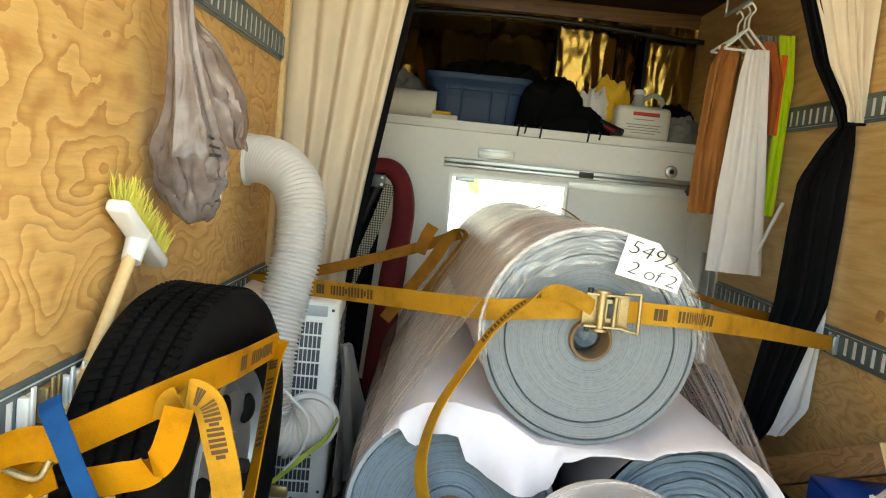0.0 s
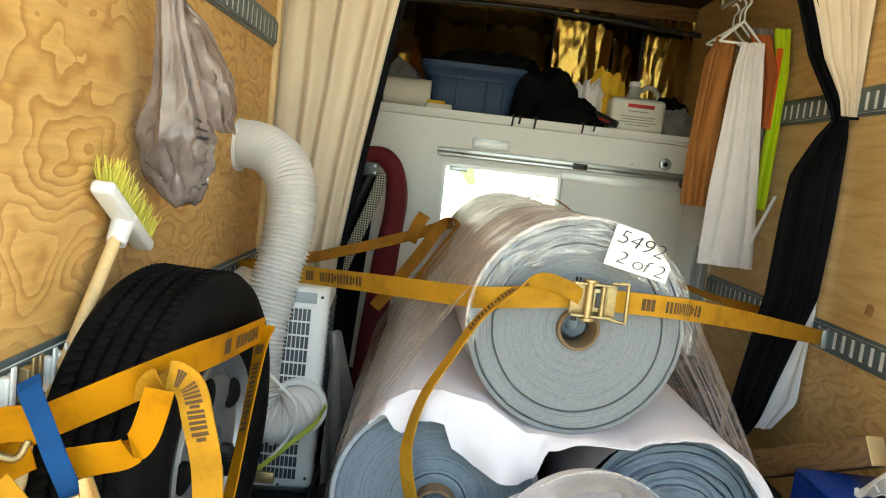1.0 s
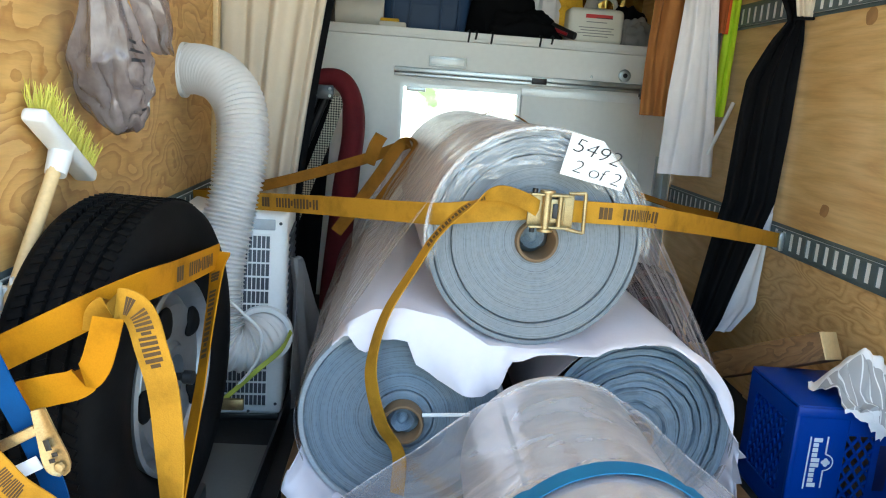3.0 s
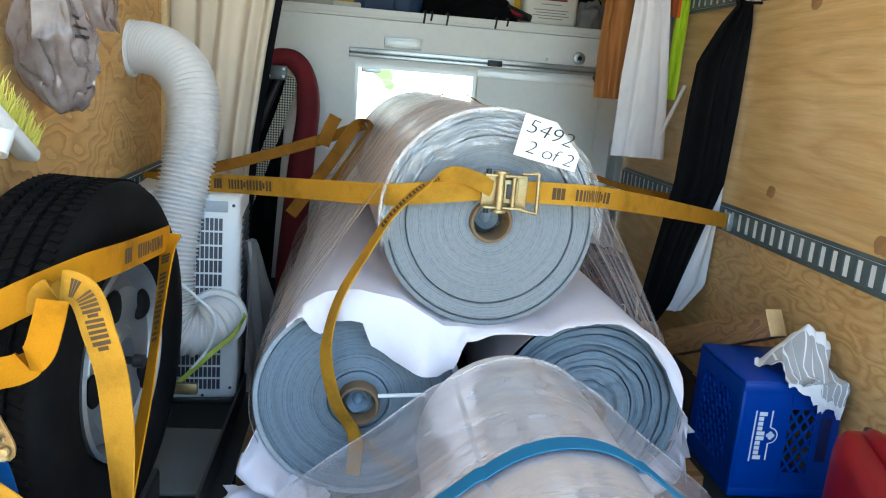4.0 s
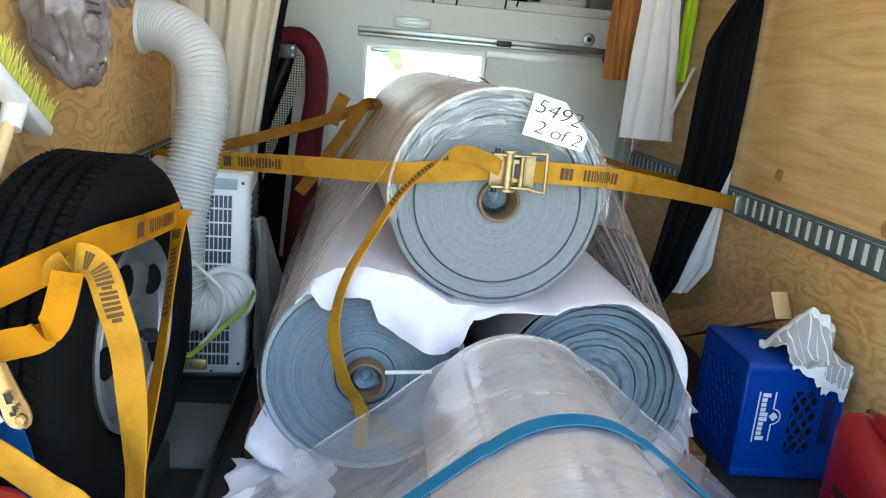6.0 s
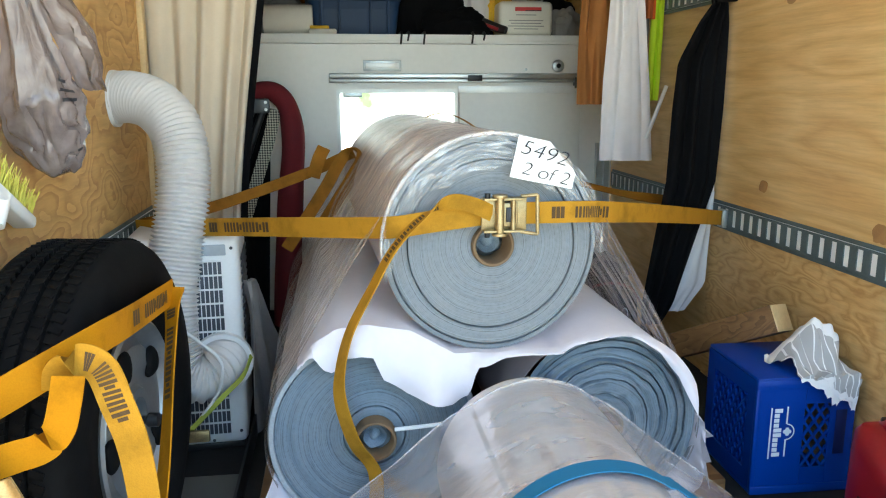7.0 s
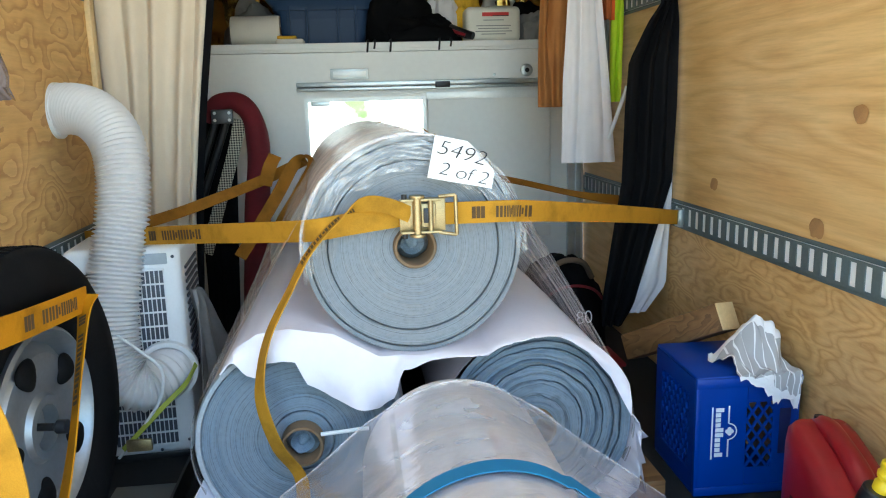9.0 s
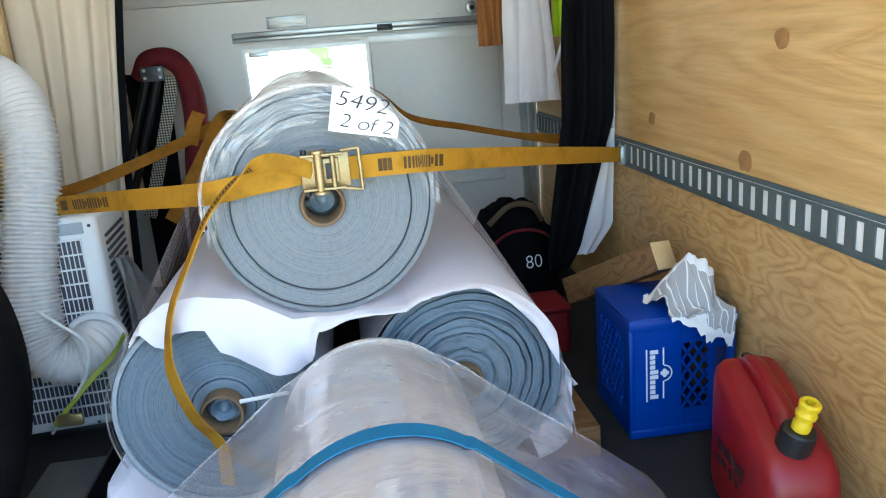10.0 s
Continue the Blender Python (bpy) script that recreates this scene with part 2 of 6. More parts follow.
def bag_plastic():
    """Thin translucent grey film with soft folds."""
    m = Mat("grey_bag_plastic", 0.2)
    t = m.t
    fold = m.noise(m.scaled(1, 1, 0.3), 24, 5, 0.6, 1.4)
    m.color(m.ramp(m.noise(scale=9, detail=4), (0.3, (0.15, 0.12, 0.12)), (0.68, (0.34, 0.29, 0.285))))
    m.bump(fold, 0.8, 0.010)
    m.b.inputs["Coat Weight"].default_value = 0.7
    m.b.inputs["Coat Roughness"].default_value = 0.12
    clear = m.node("ShaderNodeBsdfTransparent")
    clear.inputs["Color"].default_value = (0.80, 0.76, 0.76, 1)
    mixed = m.node("ShaderNodeMixShader", Fac=0.80)
    t.links.new(clear.outputs[0], mixed.inputs[1])
    t.links.new(m.b.outputs[0], mixed.inputs[2])
    t.links.new(mixed.outputs[0], t.nodes["Material Output"].inputs["Surface"])
    return m.m


bag_mat = bag_plastic()


def foil_mat():
    # gold base colour stands in for plywood mirrored in the foil
    m = Mat("foil_insulation", 0.13, 1.0, (0.25, 0.165, 0.045))
    cr = m.noise(m.scaled(1, 1, 0.4), 30, 5, 0.6, 1.0)
    m.bump(cr, 0.25, 0.003)
    return m.m


foil = foil_mat()


def glass_mat():
    m = Mat("window_glass", 0.02)
    m.b.inputs["Transmission Weight"].default_value = 1.0
    m.b.inputs["Base Color"].default_value = (0.97, 0.99, 0.98, 1)
    return m.m


glass = glass_mat()


def outside_mat():
    m = Mat("bright_outdoors", 1.0)
    t = m.t
    e = m.node("ShaderNodeEmission", Strength=1.6)
    n = m.noise(scale=1.1, detail=5)
    t.links.new(m.ramp(n, (0.34, (0.085, 0.13, 0.05)), (0.44, (1, 1, 0.97))), e.inputs["Color"])
    t.links.new(e.outputs[0], t.nodes["Material Output"].inputs["Surface"])
    return m.m


outdoors = outside_mat()


# ---- mesh helpers ----
def mesh_from(name, bm, mat, smooth=True, angle=40):
    me = bpy.data.meshes.new(name)
    bmesh.ops.recalc_face_normals(bm, faces=bm.faces[:])
    if smooth:
        for f in bm.faces:
            f.smooth = True
        lim = radians(angle)
        for e in bm.edges:
            if len(e.link_faces) == 2 and e.calc_face_angle(0) > lim:
                e.smooth = False
    bm.to_mesh(me)
    bm.free()
    for x in mat if isinstance(mat, (list, tuple)) else [mat]:
        me.materials.append(x)
    return me


def part(name, bm, mat, parent=None, label="", smooth=True, at=None):
    ob = new(name, mesh_from(name, bm, mat, smooth))
    if at is not None:
        ob.matrix_basis = at
    if parent is not None:
        ob.parent = parent
    if label:
        ob["label"] = label
    return ob


def thing(name, label, category, at=None, group="", kind=""):
    ob = new(name)
    ob.empty_display_size = 0.05
    if at is not None:
        ob.matrix_basis = at
    return tagged(ob, label, category, group, kind)


def add_box(bm, x0, x1, y0, y1, z0, z1, bevel=0.0, seg=2):
    b = bmesh.new()
    bmesh.ops.create_cube(b, size=1)
    for v in b.verts:
        v.co = Vector(((x0 + x1) / 2 + v.co.x * (x1 - x0), (y0 + y1) / 2 + v.co.y * (y1 - y0), (z0 + z1) / 2 + v.co.z * (z1 - z0)))
    if bevel:
        bmesh.ops.bevel(b, geom=b.edges[:], offset=bevel, segments=seg, profile=0.5, affect="EDGES")
    join(bm, b)
    return bm


def join(bm, b, m=None):
    """Adds the bmesh b to bm, and frees b."""
    if m is not None:
        bmesh.ops.transform(b, matrix=m, verts=b.verts[:])
    seen = {v: bm.verts.new(v.co) for v in b.verts}
    for f in b.faces:
        nf = bm.faces.new([seen[v] for v in f.verts])
        nf.material_index = f.material_index
    b.free()
    return bm


def box(*a, **k):
    return add_box(bmesh.new(), *a, **k)


def spline(pts, n):
    """n + 1 points along a Catmull-Rom curve through pts (any length of tuple)."""
    p = np.array(pts, float)
    p = np.vstack([2 * p[0] - p[1], p, 2 * p[-1] - p[-2]])
    k, out = len(p) - 3, []
    for i in range(n + 1):
        u = min(i / n * k, k - 1e-9)
        j = int(u)
        t = u - j
        a, b, c, d = p[j:j + 4]
        out.append(0.5 * (2 * b + (c - a) * t + (2 * a - 5 * b + 4 * c - d) * t * t + (3 * b - a - 3 * c + d) * t ** 3))
    return np.array(out)


def grid_mesh(rows, close_u=False, thick=0.0):
    """A sheet from rows of points."""
    bm = bmesh.new()
    vs = [[bm.verts.new(p) for p in r] for r in rows]
    for i in range(len(vs) - 1):
        m = len(vs[i])
        for j in range(m if close_u else m - 1):
            bm.faces.new((vs[i][j], vs[i][(j + 1) % m], vs[i + 1][(j + 1) % m], vs[i + 1][j]))
    if thick:
        bmesh.ops.recalc_face_normals(bm, faces=bm.faces[:])
        bmesh.ops.solidify(bm, geom=bm.faces[:], thickness=thick)
    return bm


def tube(pts, radius, n=40, sides=14, caps=True):
    """A tube along a smooth path; radius is a number or a function of the path's share."""
    p = spline(pts, n) if len(pts) > 2 else np.array([np.array(pts[0]) + (np.array(pts[1]) - np.array(pts[0])) * i / n for i in range(n + 1)])
    rows, up = [], None
    for i in range(n + 1):
        d = Vector(p[min(i + 1, n)] - p[max(i - 1, 0)]).normalized()
        if up is None:
            up = d.orthogonal().normalized()
        up = (up - d * up.dot(d)).normalized()
        side = d.cross(up)
        r = radius(i / n) if callable(radius) else radius
        rows.append([Vector(p[i]) + r * (math.cos(a) * up + math.sin(a) * side) for a in [2 * math.pi * k / sides for k in range(sides)]])
    bm = grid_mesh(rows, close_u=True)
    if caps:
        bm.verts.ensure_lookup_table()
        bm.faces.new(bm.verts[:sides])
        bm.faces.new(bm.verts[-sides:])
    return bm


def lathe(profile, steps=48, axis="y"):
    """A body of revolution from (radius, along) pairs."""
    rows = []
    for r, a in profile:
        ring = []
        for k in range(steps):
            w = 2 * math.pi * k / steps
            c, s = r * math.cos(w), r * math.sin(w)
            ring.append({"y": (c, a, s), "x": (a, c, s), "z": (c, s, a)}[axis])
        rows.append(ring)
    bm = grid_mesh(rows, close_u=True)
    bmesh.ops.remove_doubles(bm, verts=bm.verts[:], dist=1e-6)
    return bm


def ribbon_frames(pts, n):
    """Points, width directions and normals along a ribbon; pts: (x, y, z, wx, wy, wz)."""
    s = spline(pts, n)
    out = []
    for i in range(n + 1):
        d = Vector(s[min(i + 1, n)][:3] - s[max(i - 1, 0)][:3]).normalized()
        w = Vector(s[i][3:6])
        w = (w - d * w.dot(d)).normalized()
        out.append((Vector(s[i][:3]), w, d.cross(w)))
    return out


def ribbon(frames, width=0.05, thick=0.0028):
    rows = []
    for p, w, nn in frames:
        a, b = w * width / 2, nn * thick / 2
        rows.append([p - a - b, p + a - b, p + a * 0.98 + b, p - a * 0.98 + b])
    bm = grid_mesh(rows, close_u=True)
    bm.verts.ensure_lookup_table()
    bm.faces.new(bm.verts[:4])
    bm.faces.new(bm.verts[-4:])
    return bm


def print_bars(frames, start, end, side=1, width=0.05, count=8):
    """A printed maker's mark as plain bars on a ribbon, between two shares of its length."""
    bm = bmesh.new()
    n = len(frames) - 1

    def at(u, v):
        f = min(u * n, n - 1e-6)
        i = int(f)
        a, b = frames[i], frames[i + 1]
        t = f - i
        return a[0].lerp(b[0], t) + a[1].lerp(b[1], t) * v * width + a[2].lerp(b[2], t) * side * 0.0022

    step = (end - start) / (count + 1.5)
    for k in range(count):
        u0 = start + step * (k + (1.5 if k else 0))
        strokes = ((0.0, 0.40, 0.27), (0.46, 0.86, 0.27), (0.92, 1.32, 0.27)) if k == 0 else ((0.0, 0.30, 0.26), (0.46, 0.80, 0.26)) if k % 3 else ((0.0, 0.36, 0.26), (0.48, 0.80, 0.15))
        for s0, s1, hh in strokes:
            a, b = u0 + step * s0, u0 + step * s1
            bm.faces.new([bm.verts.new(at(*c)) for c in ((a, -hh), (b, -hh), (b, hh), (a, hh))])
    return bm


def bumpy(co, amount, scale, seed=0.0):
    return amount * noise.noise(Vector(co) * scale + Vector((seed, seed * 1.7, -seed)))


def heap(cx, cy, z0, rx, ry, h, seed, rough=0.35, n=28):
    """A heap of cloth: a folded dome with creases, flat below."""
    rows = []
    for i in range(n + 1):
        t = i / n
        ring = []
        for k in range(40):
            a = 2 * math.pi * k / 40
            r = math.sin(min(1, t * 1.12) * math.pi / 2) if t < 0.9 else 1.0
            z = math.cos(t * math.pi / 2) ** 0.8 if t < 1 else 0.0
            q = (math.cos(a) * r * 1.3, math.sin(a) * r * 1.3, z * 1.3 + seed)
            f = 1 + 0.7 * rough * noise.noise(Vector(q) * 1.4) + rough * 0.22 * noise.noise(Vector(q) * 3.7)
            crease = 0.10 * abs(noise.noise(Vector(q) * 2.6 + Vector((7, 3, 1))))
            ring.append((cx + rx * r * f * math.cos(a), cy + ry * r * f * math.sin(a), z0 + max(0, h * z * f - h * crease * (z > 0.02))))
        rows.append(ring)
    bm = grid_mesh(rows, close_u=True)
    bmesh.ops.remove_doubles(bm, verts=bm.verts[:], dist=1e-5)
    return bm


def hanging(corners, folds, depth, n=40, m=30, seed=0.0, thick=0.003):
    """Pleated cloth. corners(v) gives the left and right end at the share v of its drop."""
    rows = []
    for i in range(m + 1):
        v = i / m
        a, b = corners(v)
        a, b = Vector(a), Vector(b)
        side = (b - a)
        nrm = Vector((side.y, -side.x, 0)).normalized()
        row = []
        for k in range(n + 1):
            u = k / n
            w = math.sin(2 * math.pi * (folds * u + 0.55 * noise.noise(Vector((u * 3.4, v * 1.2, seed))))) * depth * (0.75 + 0.6 * noise.noise(Vector((u * 5, v * 0.8, seed + 6))))
            w += bumpy((u * 4, v * 2.4, 0), depth * 0.7, 1.0, seed)
            row.append(a + side * u + nrm * w)
        rows.append(row)
    return grid_mesh(rows, thick=thick)


# ---- the trailer's shell ----
LEFT, RIGHT, BACK, REAR, TOP = -0.60, 1.40, 3.92, 0.55, 2.10
part("floor", box(LEFT - 0.1, RIGHT + 0.1, REAR, 5.0, -0.06, 0.0), rubber_mat, smooth=False)
tagged(bpy.data.objects["floor"], "dark scuffed rubber-coated trailer floor", "floor", kind="structure")
# ground out of view, coloured pale and warm to reflect sunlight inside
part("ground", box(-400, 400, -400, 400, -0.66, -0.6), bounce_ground, smooth=False)
tagged(bpy.data.objects["ground"], "unseen ground round the trailer, pale to bounce warm light", "ground", kind="structure")
wall = part("wall_left", box(LEFT - 0.05, LEFT, REAR, 2.98, 0, TOP), ply_left, smooth=False)
tagged(wall, "figured plywood wall panel with swirling brown grain", "wall", kind="structure")
wall = part("wall_left_front", box(LEFT - 0.07, LEFT - 0.02, 2.98, 5.0, 0, TOP), ply_right, smooth=False)
tagged(wall, "plywood wall behind the curtain", "wall", kind="structure")
wall = part("wall_right_lower", box(RIGHT, RIGHT + 0.05, REAR, 2.84, 0, 0.614), ply_low, smooth=False)
tagged(wall, "figured plywood panel below the cargo rail with wavy grain", "wall", kind="structure")
wall = part("wall_right", box(RIGHT, RIGHT + 0.05, REAR, 2.84, 0.614, TOP), ply_right, smooth=False)
tagged(wall, "pale plywood wall panel with fine grain and knots", "wall", kind="structure")
wall = part("wall_right_front", box(RIGHT + 0.008, RIGHT + 0.058, 2.84, 5.0, 0, TOP), ply_right, smooth=False)
tagged(wall, "plywood wall beyond the curtain", "wall", kind="structure")
wall = part("wall_front", box(LEFT - 0.07, RIGHT + 0.06, 4.82, 4.88, 1.27, TOP), black_plastic, smooth=False)
tagged(wall, "dark front wall behind the foil insulation", "wall", kind="structure")
# foil batts on the front wall: leans are set to mirror dark ceiling, two to mirror light
for x0, x1, lean in ((LEFT - 0.02, -0.22, 0.10), (-0.218, 0.20, 0.12), (0.202, 0.60, 0.105), (0.602, 0.93, -0.055), (0.932, 1.12, 0.09), (1.122, RIGHT - 0.01, -0.03)):
    rows = []
    for i in range(41):
        z = 1.315 + (TOP - 0.085 - 1.315) * i / 40
        rows.append([(x0 + (x1 - x0) * k / 24, 4.80 - 0.10 * (lean < 0) + lean * (z - 1.9) - 0.02 * math.sin(math.pi * k / 24) + 0.008 * noise.noise(Vector((x0 * 9 + k * 0.30, z * 5, 1))) + 0.0035 * noise.noise(Vector((k * 0.8 + x0, z * 17, 4))), z) for k in range(25)])
    part("foil_batt", grid_mesh(rows), foil, wall, "crumpled foil insulation tinted gold for its reflections")
# out of view; its white is added to reflect daylight onto the bulkhead
part("ceiling", box(LEFT - 0.07, RIGHT + 0.06, REAR, 2.90, TOP, TOP + 0.05), white_paint, smooth=False)
tagged(bpy.data.objects["ceiling"], "unseen trailer ceiling, white to bounce daylight deeper", "ceiling", kind="structure")
# near-black colour is added here to give the foil its black reflections
part("ceiling_front", box(LEFT - 0.07, RIGHT + 0.06, 2.90, 4.86, TOP, TOP + 0.05), plain("darkened_ceiling", (0.035, 0.02, 0.01), 0.8, 0, 0.3, 8, spec=0.2), smooth=False)
tagged(bpy.data.objects["ceiling_front"], "ceiling over the storage shelf, darkened so the foil mirrors black", "ceiling", kind="structure")
part("trim_left", box(LEFT, LEFT + 0.018, 2.955, 3.0, 0, TOP, bevel=0.002), pale_wood)
tagged(bpy.data.objects["trim_left"], "pale pine trim strip at the plywood's end", "trim", kind="structure")
part("trim_right", box(RIGHT - 0.010, RIGHT, 2.83, 2.86, 0.68, TOP, bevel=0.002), white_lining)
tagged(bpy.data.objects["trim_right"], "thin white edge strip on the plywood", "trim", kind="structure")
part("trim_header", box(LEFT, RIGHT, 4.70, 4.78, 2.02, TOP, bevel=0.004), lumber)
tagged(bpy.data.objects["trim_header"], "brown wooden header under the ceiling", "trim", kind="structure")

# knots and plugs in the right wall
for ky, kz, kr in ((2.504, 0.755, 0.021), (1.946, 0.703, 0.026), (1.809, 0.985, 0.022), (2.434, 1.335, 0.025)):
    k = bmesh.new()
    bmesh.ops.create_circle(k, cap_ends=True, segments=18, radius=kr)
    for v in k.verts:
        f = 1 + 0.25 * noise.noise(v.co * 60 + Vector((ky, kz, 0)) * 9)
        v.co = Vector((0, v.co.x * f * 1.2, v.co.y * f))
    part("knot", k, plain("knot_wood", (0.36, 0.19, 0.068), 0.6, vary=0.3, scale=60), bpy.data.objects["wall_right"], "brown oval knot plug", at=pose(RIGHT - 0.0025, ky, kz))

# the white bulkhead with its window opening
bulk = thing("wall_bulkhead", "white painted metal bulkhead with a window and a shelf on top", "wall", kind="structure")
for x0, x1, z0, z1 in ((LEFT - 0.02, 0.045, 0, 1.27), (0.62, RIGHT, 0, 1.27), (0.045, 0.62, 1.062, 1.27), (0.045, 0.62, 0, 0.76)):
    part("panel", box(x0, x1, BACK, BACK + 0.05, z0, z1), white_paint, bulk, smooth=False)
part("shelf_deck", box(LEFT - 0.02, 1.33, BACK - 0.004, 4.80, 1.272, 1.312, bevel=0.004), white_paint, bulk)
part("lip", box(LEFT - 0.02, 1.31, BACK - 0.012, BACK - 0.005, 1.285, 1.314, bevel=0.002), white_paint, bulk)
rail = box(0.013, 1.215, BACK - 0.030, BACK - 0.001, 1.112, 1.136, bevel=0.005)
add_box(rail, 0.013, 1.215, BACK - 0.022, BACK - 0.001, 1.094, 1.110, bevel=0.003)
part("sliding_rail", rail, zinc, bulk, "galvanised sliding door rail")
part("rail_joiner", box(0.665, 0.735, BACK - 0.038, BACK - 0.031, 1.100, 1.128, bevel=0.002), black_steel, bulk)
part("rail_end", box(1.19, 1.235, BACK - 0.036, BACK - 0.001, 1.066, 1.118, bevel=0.004), black_plastic, bulk)
plate = box(0.173, 0.352, BACK - 0.008, BACK - 0.001, 1.146, 1.196, bevel=0.003)
part("pull_plate", plate, zinc, bulk, "oblong metal pull plate")
part("pull_recess", box(0.185, 0.340, BACK - 0.0115, BACK - 0.0085, 1.158, 1.184, bevel=0.001), bright_steel, bulk)
lk = lathe([(0, -0.014), (0.012, -0.014), (0.013, -0.010), (0.024, -0.010), (0.029, -0.006), (0.030, 0)], 32)
part("lock", lk, zinc, bulk, "round chrome lock", at=pose(1.113, BACK - 0.001, 1.172))
part("lock_face", lathe([(0, -0.003), (0.010, -0.003), (0.011, 0)], 24), black_steel, bulk, at=pose(1.113, BACK - 0.0155, 1.172))
part("screw", lathe([(0, -0.004), (0.006, -0.003), (0.007, 0)], 12), zinc, bulk, at=pose(0.955, BACK - 0.001, 1.155))
door = box(0.625, 1.225, BACK - 0.026, BACK - 0.004, 0.36, 1.072, bevel=0.006)
part("sliding_door", door, door_paint, bulk, "off-white sliding door panel")
part("door_strip", box(0.62, 1.222, BACK - 0.030, BACK - 0.027, 1.044, 1.078, bevel=0.001), bright_steel, bulk)
win = thing("window_1", "bright window with a thin white frame in the bulkhead", "window", kind="structure")
fr = box(0.045, 0.062, BACK - 0.01, BACK + 0.05, 0.76, 1.062)
add_box(fr, 0.605, 0.62, BACK - 0.01, BACK + 0.05, 0.76, 1.062)
add_box(fr, 0.062, 0.605, BACK - 0.01, BACK + 0.05, 1.045, 1.062)
add_box(fr, 0.062, 0.605, BACK - 0.01, BACK + 0.05, 0.76, 0.777)
part("window_frame", fr, bright_steel, win, smooth=False)
pane = part("pane", box(0.062, 0.605, BACK + 0.02, BACK + 0.024, 0.777, 1.045), glass, win, smooth=False)
pane.visible_shadow = False
part("latch", box(0.075, 0.165, BACK - 0.016, BACK - 0.011, 1.026, 1.046, bevel=0.002), zinc, win, "small olive metal latch")
bd = part("backdrop", box(-6, 8, 9.0, 9.05, -0.6, 4.0), outdoors, smooth=False)
tagged(bd, "sunlit greenery and sky outside the window", "backdrop", kind="structure")
post = box(1.315, 1.322, BACK - 0.03, BACK + 0.02, 0, 0.80)
add_box(post, 1.322, 1.375, BACK - 0.03, BACK - 0.024, 0, 0.80)
add_box(post, 1.35, 1.375, BACK - 0.045, BACK - 0.031, 0, 0.80)
post = part("trim_post", post, zinc, smooth=False)
tagged(post, "galvanised steel corner post beside the bulkhead", "post", kind="structure")


# ---- cargo tracks ----
def cargo_track(x, sgn, y0, y1, z0, z1, label):
    """A slotted steel rail on a side wall; sgn points into the trailer."""
    tr = thing("cargo_track", label, "cargo rail", group="cargo tracks on the walls")
    pitch, h = 0.0545, z1 - z0
    face0, face1 = x + sgn * 0.009, x + sgn * 0.012
    fx = sorted((face0, face1))
    bm = box(*fx, y0, y1, z0 + h * 0.13, z0 + h * 0.20)
    add_box(bm, *fx, y0, y1, z1 - h * 0.20, z1 - h * 0.13)
    n = int((y1 - y0) / pitch)
    for k in range(n + 1):
        ya = y0 + k * pitch
        add_box(bm, *fx, ya, min(ya + pitch * 0.56, y1), z0 + h * 0.20, z1 - h * 0.20)
    part("slotted_plate", bm, zinc_dark, tr, smooth=False)
    for za, zb, nm in ((z0, z0 + h * 0.125, "lower_flange"), (z1 - h * 0.125, z1, "upper_flange")):
        part(nm, box(*sorted((x + sgn * 0.001, x + sgn * 0.005)), y0, y1, za, zb, bevel=0.001), zinc_dark, tr)
    # white backing paints in the bright light caught by the slots
    part("backing", box(*sorted((x + sgn * 0.001, x + sgn * 0.0075)), y0, y1, z0 + h * 0.13, z1 - h * 0.13), lit_slot_white, tr, "white strip that gives the slots their lit look", smooth=False)
    return tr


cargo_track(RIGHT, -1, REAR + 0.1, 3.88, 0.575, 0.672, "galvanised slotted cargo rail along the plywood wall")
cargo_track(RIGHT, -1, REAR + 0.1, 3.88, 1.362, 1.460, "galvanised slotted cargo rail high on the plywood wall")
cargo_track(LEFT, 1, REAR + 0.1, 2.95, 0.575, 0.672, "galvanised slotted cargo rail low behind the tyre")
cargo_track(LEFT, 1, REAR + 0.1, 2.95, 1.390, 1.488, "galvanised slotted cargo rail above the hanging bag")


